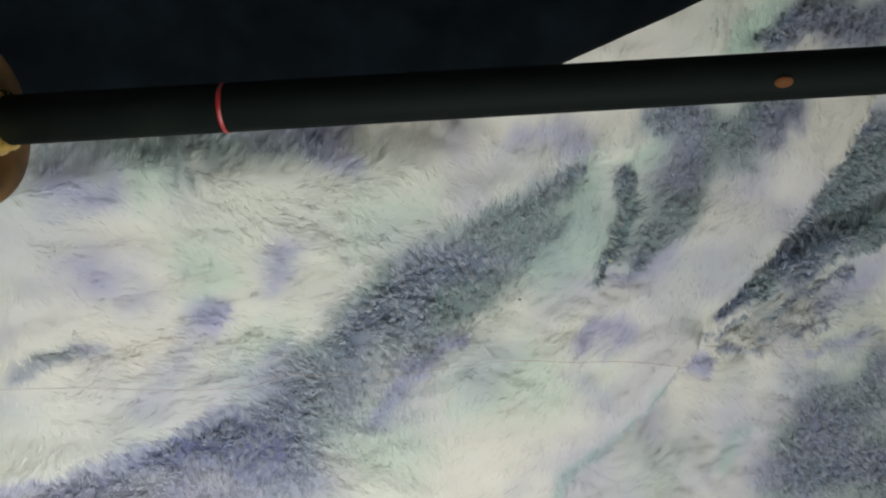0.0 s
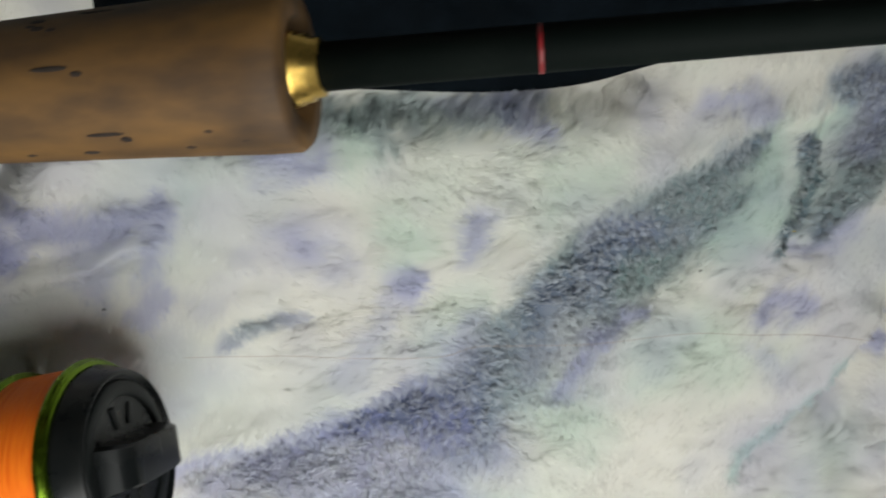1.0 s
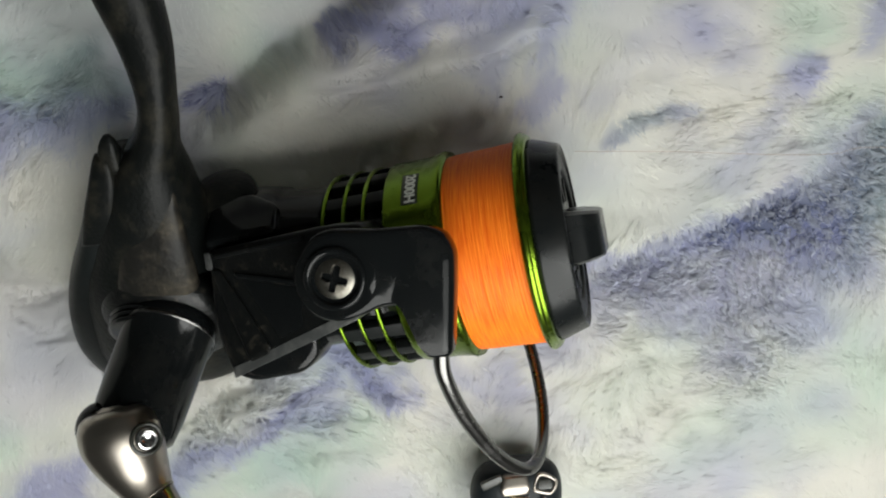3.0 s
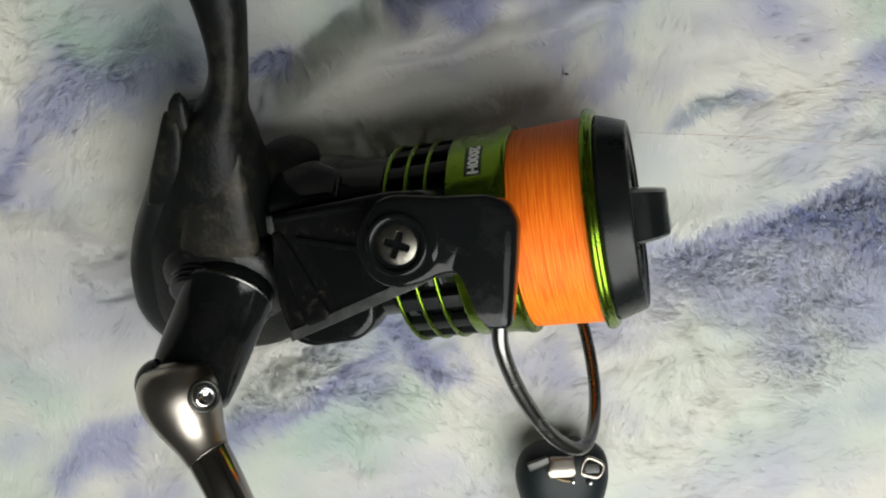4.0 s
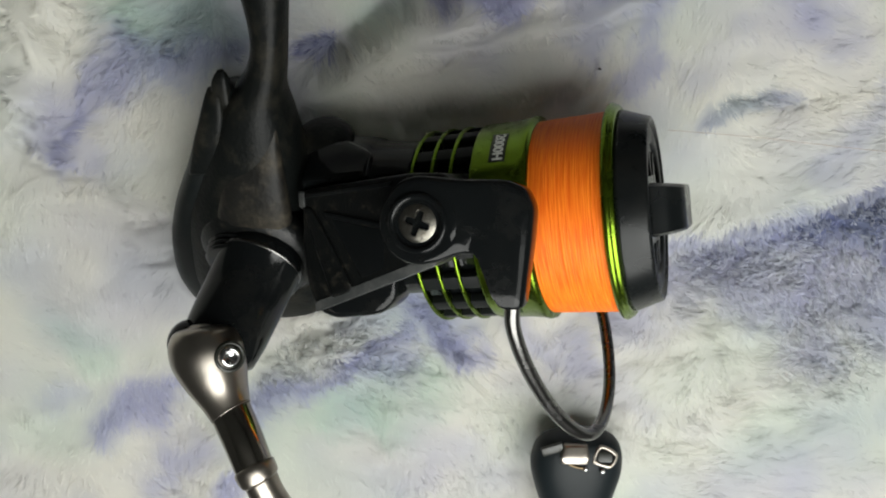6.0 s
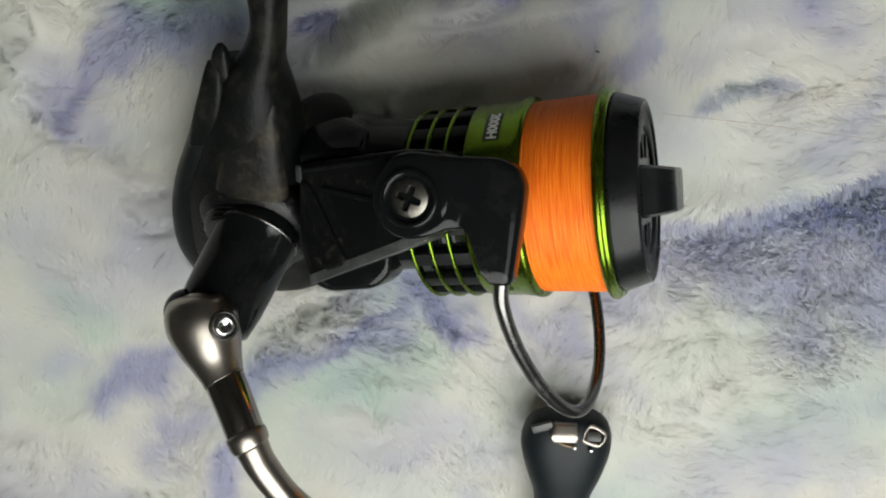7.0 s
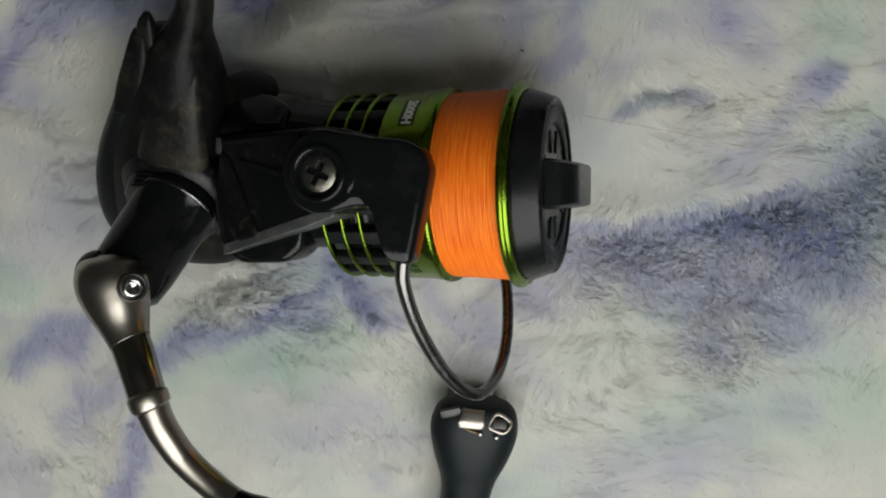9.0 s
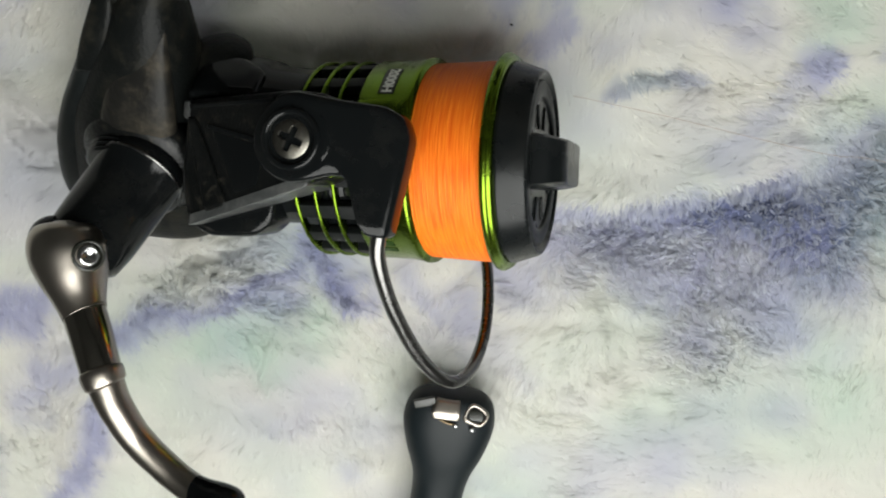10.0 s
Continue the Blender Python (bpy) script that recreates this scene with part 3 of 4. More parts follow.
stroke(CLEAN, 0.60, (-0.1950, -0.0880, 0.0061))


def printed(x, y):
    """The blanket's dye at places, white with soft violet-blue and mint blotches and painted fold shade, and how far
    its nap is curled open.
    """
    wx = x + 0.0034 * grid_noise(x, y, 0.011, 21) + 0.0018 * grid_noise(x, y, 0.0042, 22) + 0.0009 * grid_noise(x, y, 0.0016, 25)
    wy = y + 0.0034 * grid_noise(x, y, 0.011, 23) + 0.0018 * grid_noise(x, y, 0.0042, 24) + 0.0009 * grid_noise(x, y, 0.0016, 26)
    lilac = np.clip(0.10 + 0.60 * grid_noise(x, y, 0.027, 31) + 0.30 * grid_noise(x, y, 0.010, 33), 0, 1)
    green = np.clip(0.15 + 0.70 * grid_noise(x, y, 0.031, 32) + 0.25 * grid_noise(x, y, 0.012, 35), 0, 1)
    amount = [0.46 * lilac, 0.55 * green, 0.0 * x, 0.0 * x, 0.0 * x]
    for kind, strength, points in strokes:
        big = max(p[2] for p in points)
        xs, ys = [p[0] for p in points], [p[1] for p in points]
        at = np.nonzero((wx > min(xs) - 2.2 * big) & (wx < max(xs) + 2.2 * big) & (wy > min(ys) - 2.2 * big) & (wy < max(ys) + 2.2 * big))
        px, py = wx[at], wy[at]
        far = np.full(px.shape, 9.0)
        for p, q in zip(points, points[1:] if len(points) > 1 else points):
            tx, ty = q[0] - p[0], q[1] - p[1]
            f = np.clip(((px - p[0]) * tx + (py - p[1]) * ty) / (tx * tx + ty * ty + 1e-12), 0, 1)
            far = np.minimum(far, np.hypot(px - p[0] - f * tx, py - p[1] - f * ty) / (p[2] + f * (q[2] - p[2])))
        amount[kind][at] = np.maximum(amount[kind][at], 0.25 * amount[kind][at] + strength * np.exp(-0.75 * far ** (3.0 if kind == SLATE else 2.2)))
    clean = 1 - 0.85 * np.clip(amount[3], 0, 1)[..., None]
    violet = np.clip(amount[0], 0, 1)[..., None] * clean
    mint = np.clip(amount[1], 0, 1)[..., None] * (0.4 + 0.6 * clean)
    col = np.ones(x.shape + (3,)) * np.array((0.84, 0.825, 0.775))
    col = col * (1 - 0.70 * mint) + 0.70 * mint * np.array((0.56, 0.72, 0.63))
    slate = np.clip(amount[2], 0, 1)[..., None]
    col = col * (1 - 0.80 * violet) + 0.80 * violet * np.array((0.29, 0.31, 0.62))
    sea = np.clip(0.5 + 1.2 * grid_noise(x, y, 0.013, 36), 0, 1)[..., None]
    dark = np.array((0.13, 0.18, 0.39)) * (1 - sea) + sea * np.array((0.13, 0.25, 0.30))
    col = col * (1 - 0.78 * slate) + 0.78 * slate * dark
    dyed = np.clip(1.1 * (0.60 - col[..., 0]) / 0.34, 0, 1)
    return col, np.clip(np.maximum(dyed, 0.75 * np.clip(amount[4], 0, 1)), 0, 1)


def with_dye(me, col, lie):
    nm = me.attributes.new("lie", "FLOAT_VECTOR", "POINT")
    nm.data.foreach_set("vector", (lie / np.linalg.norm(lie, axis=1, keepdims=True)).astype(np.float32).ravel())
    at = me.attributes.new("dye", "FLOAT_COLOR", "POINT")
    at.data.foreach_set("color", np.concatenate([col, np.ones((len(col), 1))], 1).astype(np.float32).ravel())
    me.materials.append(PLUSH)


def build_blanket():
    nx, ny = 480, 380
    gx, gy = np.meshgrid(np.linspace(-0.42, 0.30, nx), np.linspace(-0.30, 0.26, ny))
    gz = height(gx, gy)
    co = np.stack([gx, gy, gz + 0.0006], -1).reshape(-1, 3)
    i = np.arange(nx * ny).reshape(ny, nx)
    quads = np.stack([i[:-1, :-1], i[:-1, 1:], i[1:, 1:], i[1:, :-1]], -1).reshape(-1, 4)
    # a turned-down hem closes the sheet to the bed below it
    rim = np.concatenate([i[0, :], i[1:, -1], i[-1, -2::-1], i[-2:0:-1, 0]])
    low = co[rim].copy()
    low[:, 2] = -0.05
    k = len(co) + np.arange(len(rim))
    hem = np.stack([rim, k, np.roll(k, -1), np.roll(rim, -1)], -1)
    me = bpy.data.meshes.new("plush_blanket")
    me.from_pydata(np.concatenate([co, low]).tolist(), [], np.concatenate([quads, hem]).tolist())
    me.polygons.foreach_set("use_smooth", np.ones(len(me.polygons), bool))
    allc = np.concatenate([co, low])
    ground, loose = printed(allc[:, 0], allc[:, 1])
    # ground darkened under open pile, painting in the shade between locks
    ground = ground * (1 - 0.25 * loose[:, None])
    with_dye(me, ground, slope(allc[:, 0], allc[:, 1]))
    blanket = tagged(new("plush_blanket", me), "white plush blanket with violet and mint blotches, softly folded", "blanket")
    return blanket


def build_pile(blanket):
    """Locks of tapered, bent fibres over the part of the blanket that the walk sees: brushed flat on the white, drawn to
    curled points where the dyed pile opens."""
    count, each = 100000, 8
    x = rng.uniform(-0.280, 0.178, count)
    y = rng.uniform(-0.168, 0.088, count)
    keep = np.where(x < 0, y < 0.062, y > -0.115)
    x, y = x[keep], y[keep]
    n = len(x)
    up = slope(x, y)
    ang = -1.25 + 1.5 * grid_noise(x, y, 0.05, 41) + 0.8 * grid_noise(x, y, 0.014, 42) + rng.normal(0, 0.16, n)
    way = np.stack([np.cos(ang), np.sin(ang)], -1) + 2.2 * up[:, :2]
    way = way / np.linalg.norm(way, axis=1, keepdims=True)
    loose = printed(x, y)[1]
    open_ = np.clip(loose + 0.36 * np.clip(grid_noise(x, y, 0.017, 47), 0, 1), 0, 1)
    # where the pile opens, locks draw together round scattered points
    cell = 0.0019
    wx, wy = x + 0.0008 * grid_noise(x, y, 0.0035, 45), y + 0.0008 * grid_noise(x, y, 0.0035, 46)
    ix, iy = np.floor(wx / cell).astype(int), np.floor(wy / cell).astype(int)
    jit = np.random.default_rng(5).uniform(0, 1, (512, 512, 2))
    pull = np.ones((n, 2))
    for di in (-1, 0, 1):
        for dj in (-1, 0, 1):
            spot = jit[(ix + di) % 512, (iy + dj) % 512]
            off = np.stack([(ix + di + spot[:, 0]) * cell - wx, (iy + dj + spot[:, 1]) * cell - wy], -1)
            pull = np.where(((off ** 2).sum(1) < (pull ** 2).sum(1))[:, None], off, pull)
    heart = np.clip(1.3 - np.hypot(pull[:, 0], pull[:, 1]) / (0.55 * cell), 0, 1)
    # one lock's own size, lean and shade, shared by its fibres
    rise = rng.uniform(0.75, 1.25, n) * (0.0010 + 0.0013 * open_ * (0.4 + 0.9 * heart))
    lean = rng.uniform(0.75, 1.2, n) * (0.0027 - 0.0020 * open_)
    shade = rng.normal(1.0, 0.018, n)
    tilt = rng.normal(0, 0.07, (n, 2))
    spread = 0.00050 + 0.00012 * open_
    many = lambda a: np.repeat(a, each, axis=0)
    x, y, up, way, loose, open_, rise, lean, shade, tilt, spread, pull, heart = (many(a) for a in (x, y, up, way, loose, open_, rise, lean, shade, tilt, spread, pull, heart))
    n = len(x)
    across = np.stack([-way[:, 1], way[:, 0]], -1)
    a = rng.normal(0, 1, n) * (0.0013 - 0.0007 * open_)
    b = rng.normal(0, 1, n) * spread
    rx, ry = x + way[:, 0] * a + across[:, 0] * b, y + way[:, 1] * a + across[:, 1] * b
    z = height(rx, ry)
    shift = way * (lean - a * (0.10 + 0.55 * open_))[:, None] - across * (b * 0.62)[:, None] + pull * (0.15 + 0.80 * open_)[:, None] + rng.normal(0, 0.00016, (n, 2))
    dx, dy = shift[:, 0], shift[:, 1]
    tall = rise * rng.uniform(0.8, 1.12, n)
    hx, hy = -up[:, 0], -up[:, 1]
    root = np.stack([rx, ry, z - 0.0003], -1)
    tip = root + np.stack([dx - hx * tall * 0.7, dy - hy * tall * 0.7, tall + hx * dx + hy * dy], -1)
    mid = root * 0.5 + tip * 0.5 + np.stack([-dx * 0.16, -dy * 0.16, tall * 0.22], -1)
    turn = rng.uniform(0, math.pi, n)
    side = np.stack([np.cos(turn), np.sin(turn), np.zeros(n)], -1) * (rng.uniform(0.00013, 0.00025, n) * (1 + 0.5 * open_))[:, None]
    co = np.stack([root - side, root + side, mid + side * 0.75, mid - side * 0.75, tip], 1).reshape(-1, 3)
    k = np.arange(n)[:, None] * 5
    loops = np.concatenate([k + [0, 1, 2, 3], k + [3, 2, 4]], 1).ravel().astype(np.int32)
    starts = (np.arange(n)[:, None] * 7 + [0, 4]).ravel().astype(np.int32)
    me = bpy.data.meshes.new("nap")
    me.vertices.add(len(co))
    me.vertices.foreach_set("co", co.ravel())
    me.loops.add(len(loops))
    me.loops.foreach_set("vertex_index", loops)
    me.polygons.add(2 * n)
    me.polygons.foreach_set("loop_start", starts)
    me.update(calc_edges=True)
    me.polygons.foreach_set("use_smooth", np.ones(2 * n, bool))
    # opened bands: tips bleached, roots keep the dye and are darkened as painted shade
    col = printed(rx, ry)[0] * (shade * rng.uniform(0.97, 1.03, n))[:, None]
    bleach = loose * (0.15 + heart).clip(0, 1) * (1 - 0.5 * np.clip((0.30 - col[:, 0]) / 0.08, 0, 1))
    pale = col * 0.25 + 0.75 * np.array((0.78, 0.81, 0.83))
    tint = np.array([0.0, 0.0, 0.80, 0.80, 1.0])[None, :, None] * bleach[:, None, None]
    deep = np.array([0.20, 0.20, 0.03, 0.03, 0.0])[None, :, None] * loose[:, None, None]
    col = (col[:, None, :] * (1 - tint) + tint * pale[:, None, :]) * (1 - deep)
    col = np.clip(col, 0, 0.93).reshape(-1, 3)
    lie = up + np.stack([dx, dy, np.zeros(n)], -1) * (0.10 / tall)[:, None] + rng.normal(0, 0.03, (n, 3))
    lie[:, :2] += tilt - pull * (0.7 * open_ / cell)[:, None] + across * ((0.42 - 0.22 * open_) * b / spread)[:, None] + way * (0.2 * open_ * a / 0.0010)[:, None]
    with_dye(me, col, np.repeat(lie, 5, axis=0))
    pile = tagged(new("nap", me), "soft brushed plush nap", kind="stuff")
    pile.parent = blanket


blanket = build_blanket()
build_pile(blanket)

# ---------- the bed and the room round it ----------


def build_room():
    bed = boxed((2.0, 1.5, 0.4), (0.1, -0.1, -0.252), bevel=0.05)
    tagged(new("mattress", finish(bed, "mattress", PLASTER)), "pale mattress under the blanket", "mattress")
    for name, size, at in (("floor", (4, 4, 0.1), (0, 0, -0.5)), ("ceiling", (4, 4, 0.1), (0, 0, 1.95)),
                           ("wall_north", (4, 0.1, 2.34), (0, 2.05, 0.725)), ("wall_south", (4, 0.1, 2.34), (0, -2.05, 0.725)),
                           ("wall_east", (0.1, 4.2, 2.34), (2.05, 0, 0.725)), ("wall_west", (0.1, 4.2, 2.34), (-2.05, 0, 0.725))):
        tagged(new(name, finish(boxed(size, at, bevel=0.002), name, PLASTER, False)), "plain painted " + name.split("_")[0], name.split("_")[0], kind="structure")


build_room()

# ---------- dark cloth lying on the blanket behind the rod ----------


def build_cloth():
    nx, ny = 110, 60
    u, v = np.meshgrid(np.linspace(0, 1, nx), np.linspace(0, 1, ny))
    x = -0.125 + 0.265 * u
    near = 0.0315 + 0.0075 * np.log1p(np.exp((x - 0.001) / 0.015)) + 0.0008 * np.sin(60 * x)
    far = 0.16 - 0.02 * u
    y = near + (far - near) * v
    edge = np.minimum(np.minimum(v * 6, (1 - v) * 6), np.minimum(u * 14, (1 - u) * 8))
    lift = 0.012 * (1 - np.exp(-2.2 * np.clip(edge, 0, 3))) + 0.006 * grid_noise(x, y, 0.03, 61) * np.clip(edge, 0, 1) + 0.0018 * grid_noise(x + y, y, 0.008, 62) * np.clip(edge, 0, 1)
    z = height(x, y) + 0.0012 + lift
    co = np.stack([x, y, z], -1).reshape(-1, 3)
    i = np.arange(nx * ny).reshape(ny, nx)
    quads = np.stack([i[:-1, :-1], i[:-1, 1:], i[1:, 1:], i[1:, :-1]], -1).reshape(-1, 4)
    me = bpy.data.meshes.new("dark_cloth")
    me.from_pydata(co.tolist(), [], quads.tolist())
    for f in me.polygons:
        f.use_smooth = True
    me.materials.append(NAVY_CLOTH)
    ob = tagged(new("dark_cloth", me), "crumpled navy-black cloth lying on the plush blanket", "cloth")
    mod = ob.modifiers.new("thickness", "SOLIDIFY")
    mod.thickness = 0.0012
    return ob


build_cloth()

# ---------- fishing rod ----------
ROD_POINT = Vector((-0.0900, 0.04042, 0.07024))
ROD_WAY = Vector((1, 0.1055, 0.354)).normalized()


def build_rod():
    rod = new("fishing_rod")
    tagged(rod, "black fishing rod with a cork foregrip and dark reel seat", "fishing rod")
    y = (Vector((0, 0.87, 0.43)) - ROD_WAY * ROD_WAY.dot(Vector((0, 0.87, 0.43)))).normalized()
    m = Matrix((ROD_WAY, y, ROD_WAY.cross(y))).transposed().to_4x4()
    m.translation = ROD_POINT
    rod.matrix_world = m
    part("blank", lathe(mm([(-3, 3.4), (60, 3.2), (180, 2.9), (420, 2.4)]), 48), BLANK, rod, "glossy black rod blank")
    part("winding_check", lathe(mm([(-0.8, 4.8), (0.4, 5.4), (1.8, 5.2), (2.0, 4.8), (3.4, 4.7), (3.6, 4.2), (5.0, 4.1), (5.2, 3.4)]), 64), BRASS, rod, "polished brass winding check")
    part("thread_band", lathe(mm([(34.7, 3.2), (34.75, 3.36), (35.3, 3.36), (35.35, 3.2)]), 48), RED, rod, "thin red thread band")
    part("thread_spot", lump((0.0012, 0.0008, 0.0004), (0.1070, 0.0008, 0.0029)), COPPER, rod, "copper thread spot")
    grip = part("foregrip", lathe(mm([(-61.5, 8.4), (-61, 9.2), (-50, 9.8), (-20, 10.8), (-3, 11.5), (1.0, 11.5), (1.9, 10.8), (2.0, 7.4), (-0.2, 6.2), (-0.4, 3.0)]), 96), CORK, rod, "worn natural cork foregrip")
    pits = random.Random(4)
    for k in range(34):
        s, a = pits.uniform(-56, -2), pits.uniform(-0.6, 2.9)
        r = 9.8 + (s + 50) * 0.034
        long = pits.choice((0.7, 0.8, 1.0, 1.2, 3.0)) * 0.001
        turn = Matrix.Rotation(a, 4, "X")
        at = turn @ Vector((s, r - 0.02, 0)) * 0.001
        part("pit", lump((long, 0.00012, pits.uniform(0.3, 0.55) * 0.001), at, turn), CORK_PIT, grip)
    part("threaded_collar", lathe(mm([(-61.5 - 0.85 * k - (0.4 if j else 0), 8.5 + (0.4 if j else 0) + 0.08 * k) for k in range(23) for j in (0, 1)]), 72), DULL, rod, "black ribbed seat collar")
    part("hood", lathe(mm([(-79.6, 10.0), (-80, 10.8), (-82.0, 11.1), (-83.2, 11.0), (-83.5, 10.5), (-84.5, 10.5), (-84.9, 11.2), (-96.5, 11.6), (-97.6, 11.2), (-98, 10.2)]), 96), HOOD_METAL, rod, "smoked metal reel seat hood")
    part("seat", lathe(mm([(-97.5, 10.4), (-98.5, 10.7), (-109, 10.7), (-109.5, 10.2)]), 72), DULL, rod, "black reel seat ring")
    part("seat_insert", lathe(mm([(-109, 9.8), (-109.6, 10.4), (-150, 10.2), (-166, 9.8), (-167, 9.0)]), 72), CORK, rod, "cork seat insert")
    return rod


build_rod()

# ---------- spinning reel ----------
REEL_AT = (-0.12768, -0.039536, 0.026656)
REEL_AXES = Matrix(((0.9555, -0.2460, -0.1631), (0.1433, 0.8698, -0.4721), (0.2580, 0.4277, 0.8663)))


def bend(bm, radius, x0, mid):
    """Rolls flat work (x: round the drum, y: along it) on to a drum round the x axis."""
    for v in bm.verts:
        a = mid + v.co.x / radius
        r = radius + v.co.z
        v.co = Vector((x0 + v.co.y, r * math.cos(a), r * math.sin(a)))
    return bm


def plate(w, h, n=14):
    """A flat grid, w round and h along."""
    bm = bmesh.new()
    rows = [[bm.verts.new((w * (k / n - 0.5), h * j, 0)) for k in range(n + 1)] for j in (-0.5, 0.5)]
    for k in range(n):
        bm.faces.new((rows[0][k], rows[0][k + 1], rows[1][k + 1], rows[1][k]))
    ext = bmesh.ops.extrude_face_region(bm, geom=bm.faces[:])
    bmesh.ops.translate(bm, vec=(0, 0, 0.00006), verts=[v for v in ext["geom"] if isinstance(v, bmesh.types.BMVert)])
    return bm


def lettering(text, size):
    cu = bpy.data.curves.new("lettering", "FONT")
    cu.body, cu.size, cu.align_x, cu.align_y, cu.extrude, cu.offset = text, size, "CENTER", "CENTER", 0.00006, size * 0.03
    ob = bpy.data.objects.new("lettering", cu)
    scene.collection.objects.link(ob)
    me = bpy.data.meshes.new_from_object(ob.evaluated_get(bpy.context.evaluated_depsgraph_get()))
    bpy.data.objects.remove(ob)
    bm = bmesh.new()
    bm.from_mesh(me)
    return bm


def crosshead(r, rise):
    """A domed screw head with a cross recess, rising along z."""
    bm = bmesh.new()
    rings = []
    for j in range(19):
        q = j / 18
        ring = []
        for k in range(72):
            a = 2 * math.pi * k / 72
            x, y = q * r * math.cos(a), q * r * math.sin(a)
            z = rise * math.sqrt(max(0, 1 - 0.93 * q * q))
            if min(abs(x), abs(y)) < 0.17 * r * (1.15 - 0.8 * q) + 0.03 * r and q < 0.66:
                z -= rise * 1.3 * (1 - q * 0.7)
            ring.append(bm.verts.new((x, y, z)))
        rings.append(ring)
    for p, q in zip(rings, rings[1:]):
        for k in range(72):
            bm.faces.new((p[k], p[(k + 1) % 72], q[(k + 1) % 72], q[k]))
    bmesh.ops.remove_doubles(bm, verts=bm.verts, dist=1e-7)
    return sharp(bm, 30)


HUB = Vector((-0.012, 0, 0))
LEAN_OUT = Matrix.Translation(HUB + Vector((0.0006, -0.0017, -0.0006))) @ Matrix.Rotation(radians(4.5), 4, ACROSS) @ Matrix.Rotation(radians(2.8), 4, OUT) @ Matrix.Translation(-HUB)


def build_spool(reel):
    spool = part("spool", lathe(mm([(-15.2, 10), (-14.8, 20.4), (-15.6, 20.6), (-16.6, 20.3), (-18.4, 20.1), (-18.8, 20.0), (-25.4, 20.0), (-25.9, 19.8), (-25.9, 14.9), (-30, 14.7), (-39, 14.7), (-39, 8)]), 128), GREEN, reel, "green anodised spool with a slotted skirt")
    part("front_flange", lathe(mm([(-1.4, 12), (-1.3, 20.4), (-1.0, 21.1), (-0.4, 21.35), (0.2, 21.1), (0.35, 20.6), (0.7, 20.8), (0.95, 20.5), (1.0, 12)]), 128), GREEN, spool, "green anodised spool lip")
    # wound line in real turns
    turns, lay = [], random.Random(12)
    for k in range(112):
        x = -14.7 + 13.4 * k / 112
        r = 19.35 + 0.40 * k / 112 + lay.uniform(-0.035, 0.035)
        turns += [(x, r), (x + 0.06, r + 0.02)]
    part("wound_line", lathe(mm(turns), 128), ORANGE, spool, "orange braided fishing line")
    part("inner_drum", lathe(mm([(-26.2, 14), (-26.0, 17.4), (-38.6, 17.4), (-38.8, 14)]), 96), GLOSS, spool, "black drum behind the skirt slots")
    for x in (-29.6, -33.5, -37.6):
        part("skirt_ring", lathe(mm([(x - 0.36, 18.2), (x - 0.4, 19.8), (x - 0.2, 20.05), (x + 0.2, 20.05), (x + 0.4, 19.8), (x + 0.36, 18.2), (x - 0.36, 18.2)]), 112, closed=False), GREEN, spool)
    rib = finish(boxed((0.0128, 0.0020, 0.0030), (-0.0318, 0.0186, 0), bevel=0.0004), "rib", DULL)
    for k in range(18):
        ob = new("rib", rib)
        ob.parent = spool
        ob.matrix_basis = Matrix.Rotation(2 * math.pi * k / 18, 4, "X")
    spool.matrix_basis = LEAN_OUT
    label = part("label_plate", bend(plate(0.0078, 0.0031), 0.02004, -0.0206, 0.0), DARK_INK, spool, "black printed label")
    part("lettering", bend(lettering("2000H", 0.0027), 0.02014, -0.0206, 0.0), WHITE_INK, label, "white printed size mark", False)
    for k in range(7):
        part("name_bar", bend(plate(0.0016, 0.0034), 0.02003, -0.0215, radians(68) + k * 0.118), SHADE_INK, spool)
    return spool


